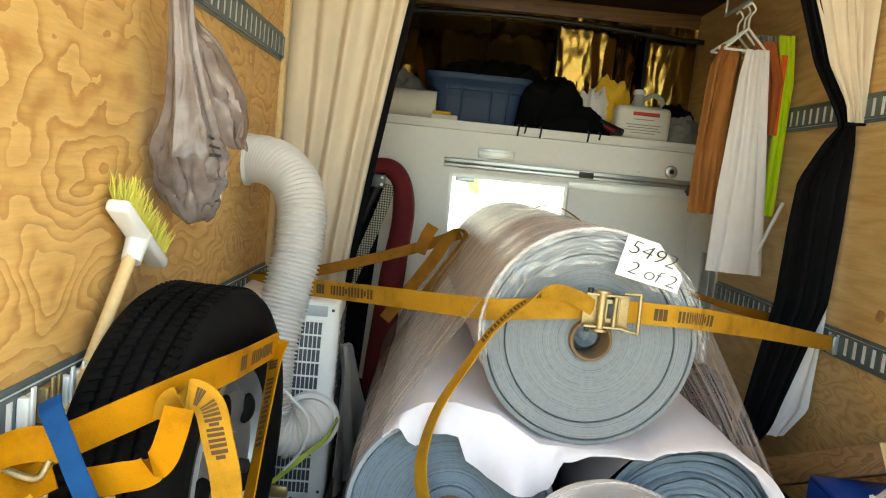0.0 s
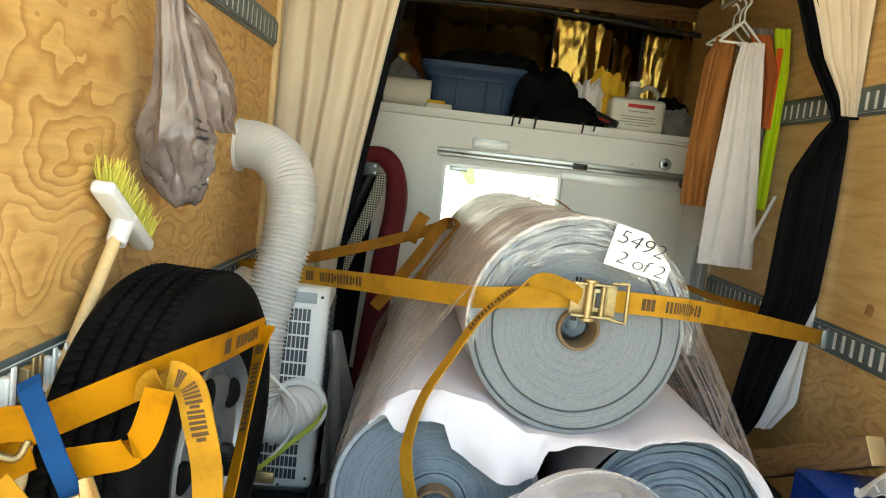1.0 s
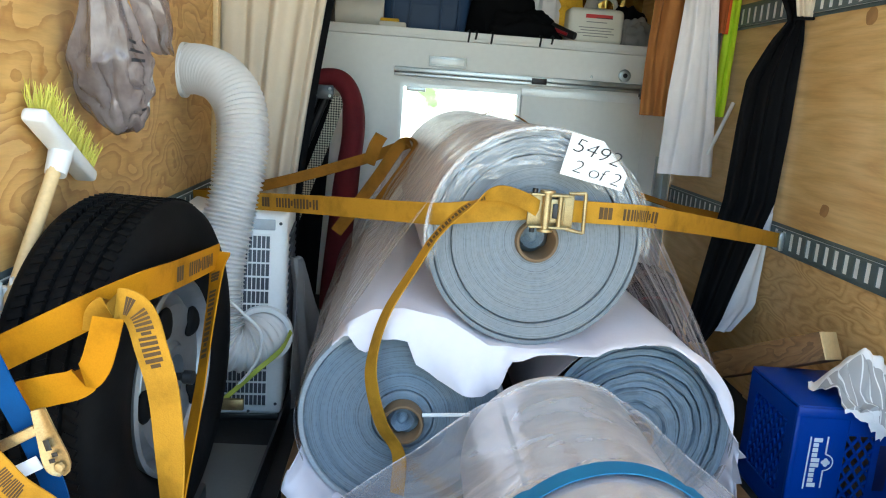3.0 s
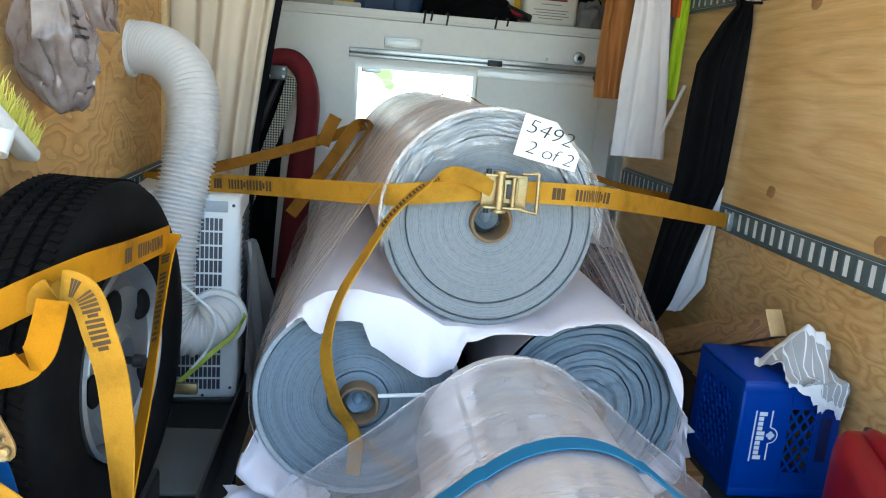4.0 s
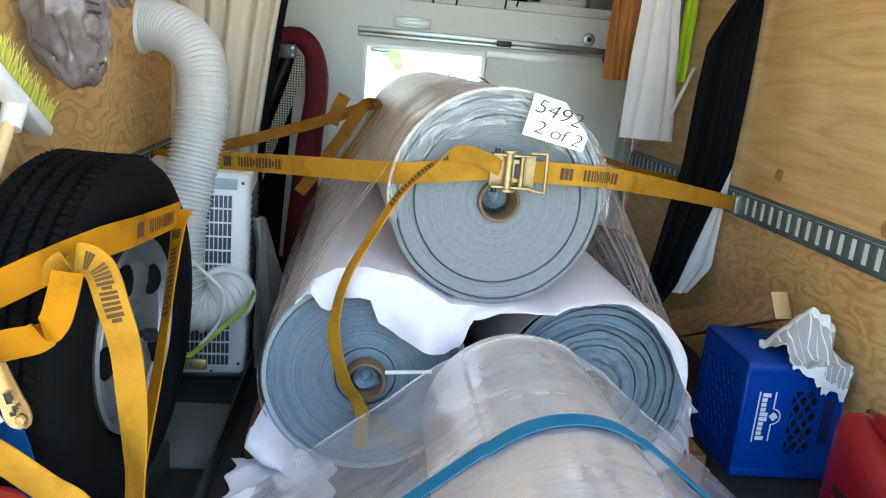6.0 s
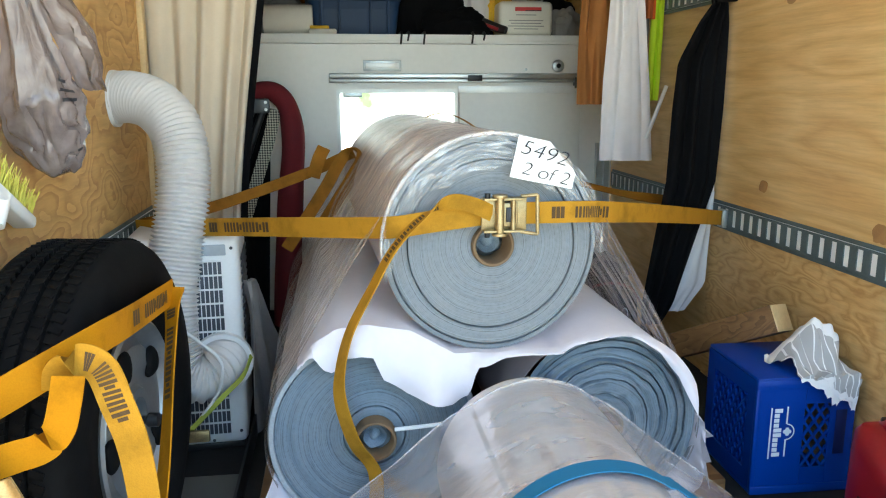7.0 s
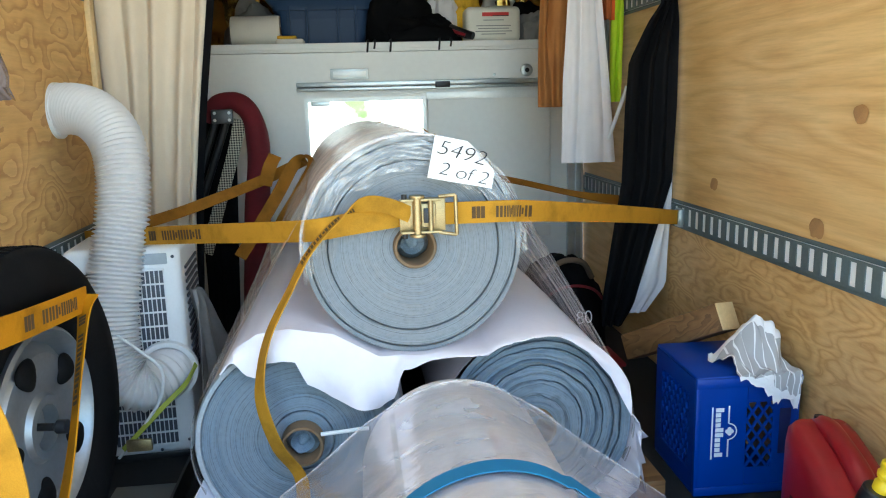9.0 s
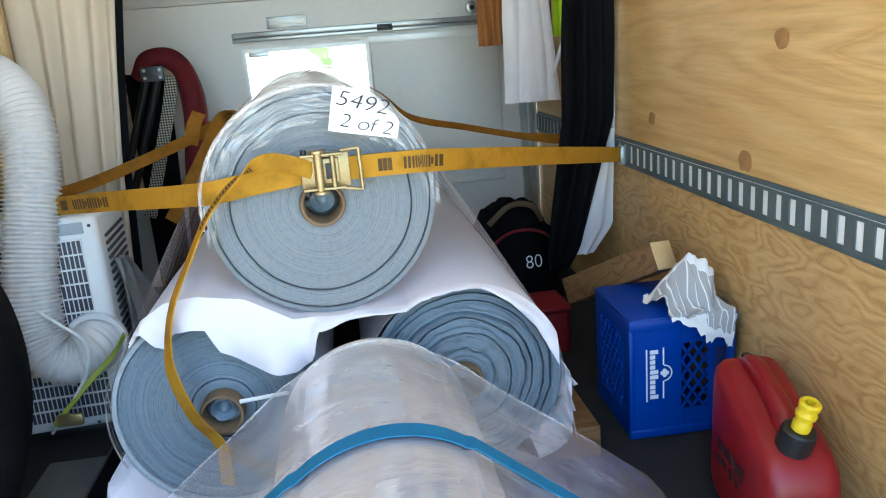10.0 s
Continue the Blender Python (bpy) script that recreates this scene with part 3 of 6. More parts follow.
# ---- the three wrapped rolls ----
def roll(name, x, z, r, y0, y1, face, back, label, core=0.05, dents=0.0, seed=0.0, gaps=(), turn=0.0, depth=0.030, proud=0.007, plug=0.22):
    ob = thing(name, label, "material roll", pose(x, y0, z, 0, 0, turn), group="stacked rolls")
    prof = [(core, 0.010)]
    steps = 34
    for k in range(steps + 1):
        q = core + (r - core) * k / steps
        if any(abs(q - g) < (r - core) / steps * 0.5 for g in gaps):
            prof += [(q - 0.0022, 0.0), (q - 0.0012, depth), (q + 0.0006, depth), (q + 0.0016, -0.002)]
            continue
        dy = 0.006 * noise.noise(Vector((q * 40, seed, 0))) + dents * noise.noise(Vector((q * 90, seed + 4, 2)))
        prof.append((q, dy))
    end = lathe(prof, 72)
    for v in end.verts:
        rr = math.hypot(v.co.x, v.co.z)
        v.co.y += 0.35 * dents * noise.noise(Vector((v.co.x * 9, v.co.z * 9, seed)))
        if dents and rr > core + 0.02:
            cx, cz = v.co.x / rr, v.co.z / rr
            f = 1 + 2.4 * dents * noise.noise(Vector((cx * 1.6 + rr * 25, cz * 1.6, seed))) + 1.1 * dents * noise.noise(Vector((cx * 5 + rr * 60, cz * 5, seed)))
            v.co.y += 0.5 * dents * noise.noise(Vector((cx * 4, cz * 4, rr * 70)))
            v.co.x *= f
            v.co.z *= f
    part("wound_end", end, face, ob)
    part("outer_layer", lathe([(r - 0.002, 0.012), (r + 0.001, 0.008), (r + 0.002, 0.012), (r + 0.002, y1 - y0), (core, y1 - y0)], 72), back, ob, "pale lilac-white outer layer")
    if r > 0.245 and z < 0.5:
        part("edge_wrap", lathe([(r - 0.012, 0.002), (r - 0.011, -0.004), (r - 0.001, -0.004), (r + 0.003, 0.004), (r + 0.003, 0.03)], 72), wrap_edge, ob, "pale edge of the outer wrap")
    part("cardboard_core", lathe([(core - 0.009, 0.30), (core - 0.009, 0.003 - proud), (core - 0.007, -proud), (core - 0.002, -proud), (core, 0.004 - proud), (core, 0.03)], 40), card, ob, "brown cardboard core tube")
    inside = lathe([(0.0, plug - 0.02), (core * 0.3, plug), (core * 0.55, plug - 0.016), (core - 0.010, plug + 0.006), (core - 0.010, plug + 0.05)], 32)
    for v in inside.verts:
        v.co.y += 0.022 * noise.noise(Vector((v.co.x * 45, v.co.z * 45, seed)))
    part("core_inside", inside, stuffing, ob, "crumpled pale blue stuffing in the tube")
    return ob


roll("material_roll", 0.395, 0.711, 0.252, 1.92, 3.40, face_grey, roll_back, "grey felt-edged roll on top of the stack in clear film", 0.05, 0.003, 1.0, (0.199, 0.240), 2.8, 0.014, 0.016, 0.06)
roll("material_roll", 0.115, 0.256, 0.249, 1.92, 3.40, face_blue, roll_back, "blue-grey roll at the bottom of the stack", 0.05, 0.005, 5.0, (0.072, 0.235), 0.0, 0.012, 0.042, 0.004)
roll("material_roll", 0.680, 0.250, 0.236, 1.92, 3.40, face_blue, roll_back, "loosely wound blue-grey roll with ragged layers", 0.045, 0.016, 9.0, (0.118, 0.150, 0.168, 0.196, 0.216), 0.0, 0.022, 0.03, 0.08)


# ---- film and felt round the stack ----
def hull_profile(n=90):
    """The outline of the film round the three rolls, from low left over the top to low right."""
    circles = ((0.115, 0.256, 0.256), (0.395, 0.711, 0.259), (0.680, 0.250, 0.243))
    out = []
    for k in range(n + 1):
        a = radians(205 - 230 * k / n)
        d = (math.cos(a), math.sin(a))
        out.append(max(circles, key=lambda c: c[0] * d[0] + c[1] * d[1] + c[2]))
        c = out[-1]
        out[-1] = (c[0] + c[2] * d[0], c[1] + c[2] * d[1])
    pts = []
    for p, q in zip(out, out[1:]):
        gap = math.hypot(q[0] - p[0], q[1] - p[1])
        m = max(1, int(gap / 0.03))
        pts += [(p[0] + (q[0] - p[0]) * i / m, p[1] + (q[1] - p[1]) * i / m) for i in range(m)]
    return pts + [out[-1]]


hp = hull_profile()
rows = []
for i in range(31):
    y = 1.895 + 1.53 * i / 30
    far = (i / 30) ** 0.8
    rows.append([(x - far * (0.075 * min(1, max(0, (z - 0.45) / 0.25)) + (0.035 if x < 0.3 and z < 0.6 else 0.0)) + 0.004 * noise.noise(Vector((x * 8, y * 5, z * 8))), y, z + 0.004 * noise.noise(Vector((z * 9, y * 4, x * 9)))) for x, z in hp])
wrap = part("film_wrap", grid_mesh(rows), film_pack)
tagged(wrap, "clear stretch film pulled tight round the three rolls", "plastic film")
# crumpled film over the upper front of the top roll
rows = []
for i in range(9):
    row = []
    for k in range(61):
        a = radians(-8 + 205 * k / 60)
        rr = 0.262 - 0.085 * (i / 8) * math.sin(math.pi * k / 60) ** 0.5
        f = rr + 0.5 * (0.262 - rr) * noise.noise(Vector((math.cos(a) * 2, math.sin(a) * 2, 3)))
        row.append((0.395 + f * math.cos(a), 1.897 + 0.012 * noise.noise(Vector((a * 7, rr * 50, 1))) - 0.004 * (i > 0), 0.711 + f * math.sin(a)))
    rows.append(row)
film_face = film("crumpled_film", 0.04, 0.54, 170, 3.6, (0.80, 0.83, 0.86), 0.22, (0.395, 0.711), 0.4, (0.44, 0.68))
part("film_edge", grid_mesh(rows), film_face, wrap, "crumpled film folded over the roll's end")
film_lip = film("bunched_film", 0.22, 0.62, 90, 3.0, (0.80, 0.74, 0.73), 0.25, (0.395, 0.711), 0.3)
lip = [(0.395 + 0.2575 * math.cos(radians(a)), 1.899, 0.711 + 0.2575 * math.sin(radians(a))) for a in range(70, 192, 9)]
part("film_lip", tube(lip, lambda u: 0.002 + 0.004 * math.sin(math.pi * u) ** 0.6, 70, 10), film_lip, wrap, "bunched edge of the film")

# felt between the rolls
def felt_top(x):
    """Height of the felt: over the lower rolls and under the upper one."""
    under = 0.711 - math.sqrt(max(0.0, 0.257 ** 2 - (x - 0.395) ** 2)) if abs(x - 0.395) < 0.257 else 9
    low_l = 0.256 + math.sqrt(max(0.0, 0.253 ** 2 - (x - 0.115) ** 2)) if abs(x - 0.115) < 0.253 else 0
    low_r = 0.250 + math.sqrt(max(0.0, 0.240 ** 2 - (x - 0.680) ** 2)) if abs(x - 0.680) < 0.240 else 0
    fill = float(np.interp(x, (-0.11, -0.06, -0.02, 0.03, 0.10, 0.20, 0.30), (0.36, 0.435, 0.492, 0.525, 0.532, 0.515, 0.455))) if x < 0.3 else 0.0
    return min(max(low_l, low_r, fill, 0.455), under - 0.004) if under < 9 else max(low_l, low_r, fill, 0.02)


rows = []
for i in range(26):
    y = 1.885 + 1.45 * i / 25
    row = []
    for k in range(81):
        x = -0.06 + 0.965 * k / 80
        row.append((x, y, felt_top(x) + 0.006 + 0.005 * noise.noise(Vector((x * 7, y * 5, 0)))))
    rows.append(row)
felt_ob = part("felt_sheet", grid_mesh(rows, thick=0.004), felt)
tagged(felt_ob, "white felt sheet draped between the stacked rolls", "felt sheet")
flap = [(-0.045, 0.475), (-0.02, 0.478), (0.0, 0.445), (0.022, 0.432), (0.045, 0.470), (0.085, 0.478), (0.112, 0.472), (0.135, 0.414), (0.19, 0.376), (0.25, 0.352),
        (0.297, 0.342), (0.337, 0.366), (0.353, 0.436), (0.445, 0.452), (0.556, 0.474), (0.669, 0.496), (0.72, 0.492), (0.745, 0.482), (0.789, 0.452), (0.852, 0.381), (0.90, 0.282)]
fx, fz = [p[0] for p in flap], [p[1] for p in flap]
rows = []
for i in range(13):
    v = i / 12
    row = []
    for k in range(121):
        x = -0.045 + 0.945 * k / 120
        top = felt_top(min(max(x, -0.06), 0.905)) + 0.008
        low = min(float(np.interp(x, fx, fz)), top - 0.004)
        wave = 0.012 * math.sin(x * 46 + 2 * noise.noise(Vector((x * 6, 1, 0)))) * v + 0.010 * noise.noise(Vector((x * 14, v * 2, 5))) * v
        row.append((x, 1.885 - 0.022 * math.sin(v * 1.9) + wave, top + (low - top) * v))
    rows.append(row)
part("front_flap", grid_mesh(rows, thick=0.003), felt, felt_ob)
# loose hems of the felt below the lower rolls
def felt_hem(cx, cz, r, a0, a1, widths, y, seed):
    """The hem of the felt below a roll, standing out past the roll's edge in soft curls."""
    rows = []
    for i in range(17):
        v = i / 16
        row = []
        for k in range(61):
            u = k / 60
            a = radians(a0 + (a1 - a0) * u)
            w = float(np.interp(u, [q / (len(widths) - 1) for q in range(len(widths))], widths))
            curl = 0.016 * v * math.sin(u * 9 + seed) + 0.010 * v * noise.noise(Vector((u * 9, v * 2, seed)))
            rr = r + w * v + 0.5 * curl
            row.append((cx + rr * math.cos(a), y + 0.10 * (1 - v) ** 2 - 0.022 * math.sin(v * 2.6) + curl, max(0.006, cz + rr * math.sin(a) - 0.018 * v * v)))
        rows.append(row)
    return part("soft_hem", grid_mesh(rows, thick=0.003), felt, felt_ob)


felt_hem(0.115, 0.256, 0.254, 200, 250, (0.015, 0.048, 0.040, 0.018, 0.016, 0.022, 0.03), 1.85, 0.6)
felt_hem(0.680, 0.250, 0.241, 4, -50, (0.0, 0.006, 0.014, 0.032, 0.046, 0.036, 0.012), 1.885, 0.9)
# pale felt piece added in place of lilac-lit film on the floor
rows = []
for i in range(25):
    rows.append([(-0.19 + 0.24 * k / 32 + 0.02 * noise.noise(Vector((i * 0.3, 1, 2))), 1.60 + 0.30 * i / 24 + 0.025 * noise.noise(Vector((k * 0.25, 3, 1))), 0.012 + 0.035 * max(0.0, noise.noise(Vector((k * 0.16, i * 0.2, 7)))) + 0.05 * max(0, i / 24 - 0.55)) for k in range(33)])
part("lit_film_end", grid_mesh(rows, thick=0.003), felt, felt_ob)

# the tag on the top roll
tag = thing("paper_tag", "white paper tag with handwritten black numbers on the roll", "label", pose(0.508, 1.884, 0.903, 90, 12, 0) @ Matrix.Diagonal((0.90, 0.72, 1, 1)))
rows = [[(-0.082 + 0.164 * k / 12, -0.066 + 0.132 * i / 8, 0.004 * math.sin(k * 0.5) + 0.003 * noise.noise(Vector((k, i, 0)) * 0.3)) for k in range(13)] for i in range(9)]
for r in rows:
    for k, p in enumerate(r):
        # the upper corner is bent back over the roll's edge
        over = max(0.0, p[0] * 0.75 + p[1] * 0.8 - 0.052)
        r[k] = (p[0] - over * 0.55, p[1] - over * 0.55, p[2] - over * 0.55)
part("sheet", grid_mesh(rows, thick=0.0006), paper_label, tag)


def lettering(name, text, size, mat, parent, at, shear=0.0, space=1.0):
    cu = bpy.data.curves.new(name, "FONT")
    cu.body, cu.size, cu.extrude, cu.shear, cu.space_character = text, size, 0.0004, shear, space
    cu.align_x, cu.align_y = "CENTER", "CENTER"
    cu.offset = -0.0012
    tmp = bpy.data.objects.new(name, cu)
    scene.collection.objects.link(tmp)
    dg = bpy.context.evaluated_depsgraph_get()
    me = bpy.data.meshes.new_from_object(tmp.evaluated_get(dg))
    bpy.data.objects.remove(tmp)
    me.materials.clear()
    me.materials.append(mat)
    ob = new(name, me)
    ob.parent, ob.matrix_basis = parent, at
    return ob


lettering("number", "5492", 0.064, ink, tag, pose(-0.010, 0.026, 0.0066, 0, 0, -6), 0.15, 1.0)
lettering("count", "2 of 2", 0.058, ink, tag, pose(0.004, -0.035, 0.0068, 0, 0, -4), 0.15, 0.95)

# the paper-wrapped roll in front
near = thing("paper_roll", "white paper-wrapped roll lying before the stack in loose film", "material roll", pose(0.462, 0, 0.211), group="stacked rolls")
part("paper", lathe([(0.0, 1.83), (0.203, 1.83), (0.2085, 1.825), (0.210, 1.815), (0.210, 1.74), (0.2115, 1.738), (0.2115, 1.10), (0.2125, 1.098), (0.2125, 0.72), (0.0, 0.72)], 80), paper_wrap, near)
fr = []
for k in range(73):
    a = radians(-25 + 230 * k / 72)
    sgn = 1 if math.cos(a) > 0 else -1
    off = radians(49) - a if sgn > 0 else a - radians(131)
    if off > 0:
        # beyond the roll's shoulder the strap follows the film's slope
        q = off / radians(74) * 0.75
        fr.append((Vector((sgn * (0.1515 + 0.49 * q), 1.36 + 0.02 * sgn - 0.05 * q, 0.1755 - 0.377 * q)), Vector((0.05, 1, 0)).normalized(), Vector((0.61 * sgn, 0, 0.79))))
        continue
    fr.append((Vector((0.2265 * math.cos(a), 1.36 + 0.03 * math.cos(a), 0.2265 * math.sin(a))), Vector((0.06 * math.sin(a), 1, 0)).normalized(), Vector((math.cos(a), 0, math.sin(a)))))
part("blue_strap", ribbon(fr, 0.042, 0.002), teal_web, near, "flat blue packing strap")
# loose film flaring to the floor on both sides
rows = []
for i in range(25):
    y = 1.775 - 1.05 * i / 24
    row = []
    for k in range(73):
        a = radians(205 - 230 * k / 72)
        c, s = math.cos(a), math.sin(a)
        # the roll's top, then a straight skirt out to the floor
        if 49 < math.degrees(a) < 131:
            x, z = 0.462 + 0.2195 * c, 0.211 + 0.2195 * s
        else:
            sgn = 1 if c > 0 else -1
            e = radians(49)
            q = (radians(49) - a) / radians(74) if sgn > 0 else (a - radians(131)) / radians(74)
            x = 0.462 + sgn * (0.2195 * math.cos(e) + q * (0.47 + 0.05 * i / 24))
            z = (0.211 + 0.2195 * math.sin(e)) * (1 - q) + 0.010 + 0.004 * math.sin(q * math.pi)
        wr = 0.005 * noise.noise(Vector((x * 9, y * 3, z * 9))) * (0.3 if s > 0.6 else 1)
        row.append((x + wr, y + 0.02 * noise.noise(Vector((x * 6, z * 6, 2))) * (i == 0), max(0.006, z + wr)))
    rows.append(row)
loose = part("loose_film", grid_mesh(rows), film_near)
tagged(loose, "loose cloudy stretch film over the paper-wrapped roll", "plastic film")
edge = [(x, y - 0.002, z + 0.002) for x, y, z in rows[0][6:68:3]]
part("gathered_edge", tube(edge, lambda u: 0.0008 + 0.0013 * abs(math.sin(u * 23)), 90, 8), film_lip, loose, "gathered whitish edge of the film")
cord = part("white_tie", tube([(0.160, 1.876, 0.286), (0.27, 1.86, 0.300)], 0.005, 8, 8), white_plastic)
tagged(cord, "short white plastic tie from the roll's core", "tie")

# timber under the stack
for x0, x1, y0, y1, z1 in ((-0.17, -0.06, 1.93, 2.3, 0.075), (0.90, 1.01, 1.90, 2.4, 0.085)):
    w = part("wood_chock", box(x0, x1, y0, y1, 0, z1, bevel=0.006), lumber)
    tagged(w, "rough wooden chock wedged against the lower roll", "timber", group="chocks under the rolls")
angle = box(-0.235, -0.228, 1.25, 2.75, 0, 0.075)
add_box(angle, -0.228, -0.185, 1.25, 2.75, 0, 0.006)
angle = part("steel_angle", angle, black_steel, smooth=False)
tagged(angle, "black steel angle with rivets along the floor", "steel angle")
for k in range(9):
    part("rivet", lathe([(0, -0.003), (0.004, -0.002), (0.005, 0)], 10, "x"), bright_steel, angle, at=pose(-0.2365, 1.35 + 0.16 * k, 0.04))


# ---- straps on the stack ----
strap = thing("ratchet_strap", "dirty yellow ratchet strap pulled across the top roll", "ratchet strap")
UP = (0, 0, 1)
fr = ribbon_frames([(*p, *UP) for p in ((-0.585, 2.68, 0.640), (-0.346, 2.426, 0.681), (-0.133, 2.195, 0.717), (0.09, 1.955, 0.752), (0.17, 1.885, 0.764), (0.243, 1.882, 0.774), (0.37, 1.880, 0.790))], 90)
part("webbing", ribbon(fr), yellow_web, strap)
part("print", print_bars(fr, 0.19, 0.335, -1), print_brown, strap, "worn brown printed mark")["kind"] = "stuff"
part("print", print_bars(fr, 0.19, 0.335, 1), print_brown, strap, "worn brown printed mark")["kind"] = "stuff"
fr = ribbon_frames([(*p, *UP) for p in ((0.40, 1.878, 0.790), (0.483, 1.880, 0.790), (0.60, 1.884, 0.789), (0.665, 1.91, 0.783), (0.942, 2.222, 0.722), (1.388, 2.728, 0.616))], 90)
part("webbing", ribbon(fr), yellow_web, strap)
part("print", print_bars(fr, 0.27, 0.61, -1), print_brown, strap, "worn brown printed mark")["kind"] = "stuff"
part("print", print_bars(fr, 0.27, 0.61, 1), print_brown, strap, "worn brown printed mark")["kind"] = "stuff"
fr = ribbon_frames([(0.385, 1.868, 0.792, 0, 0, 1), (0.335, 1.858, 0.815, 0, -0.1, 1), (0.285, 1.852, 0.822, 0.2, -0.3, 1), (0.226, 1.842, 0.792, 0.40, -0.85, 0.1), (0.163, 1.836, 0.728, 0.36, -0.9, 0.05), (0.112, 1.832, 0.640, 0.36, -0.92, 0.0),
                    (0.061, 1.830, 0.542, 0.42, -0.9, 0), (0.038, 1.830, 0.45, 0.55, -0.8, 0), (0.038, 1.832, 0.375, 0.8, -0.6, 0.1), (0.066, 1.836, 0.277, 0.8, -0.5, 0.3), (0.110, 1.842, 0.20, 0.85, -0.5, 0.3), (0.112, 1.844, 0.10, 0.9, -0.4, 0)], 120)
part("tail", ribbon(fr, 0.036), yellow_web, strap, "loose hanging tail")
part("print", print_bars(fr, 0.22, 0.40, -1, 0.036), print_brown, strap, "worn brown printed mark")["kind"] = "stuff"
part("print", print_bars(fr, 0.22, 0.40, 1, 0.036), print_brown, strap, "worn brown printed mark")["kind"] = "stuff"
part("side_plate", box(0.362, 0.452, 1.846, 1.872, 0.824, 0.829, bevel=0.001), brass, strap, "brass-coloured ratchet plate")
part("side_plate", box(0.362, 0.452, 1.846, 1.872, 0.752, 0.757, bevel=0.001), brass, strap, "brass-coloured ratchet plate")
part("drum", tube([(0.398, 1.852, 0.750), (0.398, 1.852, 0.832)], 0.010, 6, 14), brass, strap)
part("drum", tube([(0.428, 1.850, 0.758), (0.428, 1.850, 0.824)], 0.006, 6, 12), brass, strap)
part("ratchet_body", box(0.405, 0.440, 1.854, 1.872, 0.764, 0.818, bevel=0.003), brass, strap)
part("base_plate", box(0.360, 0.462, 1.8665, 1.8745, 0.7535, 0.8275, bevel=0.0015), brass, strap, "brass-coloured stamped base plate")
for zz in (0.7475, 0.8335):
    part("ratchet_wheel", lathe([(0, -0.003), (0.017, -0.003), (0.018, 0), (0.017, 0.003), (0, 0.003)], 14, "z"), brass, strap, at=pose(0.398, 1.852, zz))
    part("bolt", lathe([(0, -0.006), (0.006, -0.006), (0.0065, 0.006), (0, 0.006)], 10, "z"), black_steel, strap, at=pose(0.370, 1.853, zz))
# dark slab on the uncut plate paints a shaded slot
part("slot", box(0.408, 0.424, 1.8635, 1.8660, 0.762, 0.820, bevel=0.0008), black_steel, strap, "dark slab for the shaded slot in the plate")
part("pawl_spring", box(0.412, 0.432, 1.848, 1.853, 0.775, 0.808, bevel=0.002), black_steel, strap)
bm = tube([(0.446, 1.856, 0.832), (0.484, 1.858, 0.834)], 0.004, 4, 10)
join(bm, tube([(0.484, 1.858, 0.834), (0.486, 1.858, 0.745)], 0.0045, 6, 10))
join(bm, tube([(0.486, 1.858, 0.745), (0.446, 1.856, 0.752)], 0.004, 4, 10))
part("handle_loop", bm, brass, strap, "brass wire handle loop")
bm = box(1.372, 1.392, 2.700, 2.742, 0.585, 0.648, bevel=0.004)
add_box(bm, 1.366, 1.372, 2.690, 2.70, 0.590, 0.643, bevel=0.002)
part("end_fitting", bm, zinc, strap, "spring fitting hooked in the cargo rail")

strap = thing("ratchet_strap", "amber ratchet strap over the far end of the stack", "ratchet strap")
fr = ribbon_frames([(*p, 0, 0.25, 1) for p in ((-0.585, 2.74, 0.640), (-0.403, 2.86, 0.668), (-0.223, 2.9, 0.722), (-0.03, 2.9, 0.792), (0.10, 2.9, 0.85))], 50)
part("webbing", ribbon(fr, 0.038), brown_web, strap)
part("print", print_bars(fr, 0.05, 0.28, -1, 0.038), print_brown, strap, "worn brown printed mark")["kind"] = "stuff"
fr = ribbon_frames([(0.08, 2.90, 0.845, 0, 1, 0.1), (0.15, 2.9, 0.835, 0, 1, 0), (0.395, 2.9, 0.981, 0, 1, 0), (0.59, 2.9, 0.885, 0, 1, 0), (0.70, 2.94, 0.785, 0, 0.9, 0.5), (0.90, 2.98, 0.728, 0, 0.85, 0.5), (1.115, 3.02, 0.672, 0, 0.8, 0.55), (1.27, 3.05, 0.643, 0, 0.3, 1), (1.39, 3.08, 0.625, 0, 0, 1)], 90)
part("webbing", ribbon(fr, 0.038), brown_web, strap)
fr = ribbon_frames([(-0.137, 2.82, 0.53, 0.8, 0, 0.5), (-0.082, 2.82, 0.61, 0.8, 0, -0.4), (0.0, 2.83, 0.735, 0.8, 0, -0.5), (0.06, 2.84, 0.835, 0.7, 0.3, -0.4), (0.10, 2.86, 0.862, 0.2, 1, 0), (0.118, 2.87, 0.83, 0.6, 0.8, 0.2), (0.085, 2.86, 0.76, 0.8, 0.3, -0.4), (0.04, 2.855, 0.69, 0.8, 0.2, -0.5), (-0.005, 2.85, 0.62, 0.8, 0, -0.5)], 90)
part("tail", ribbon(fr, 0.042), brown_web, strap, "knotted brown tail")
fr = ribbon_frames([(-0.04, 2.85, 0.77, 0.9, 0, 0.3), (-0.02, 2.84, 0.83, 0.9, 0.1, 0.3), (0.0, 2.86, 0.87, 0.9, 0.2, 0.2)], 20)
part("tail", ribbon(fr, 0.045), brown_web, strap)

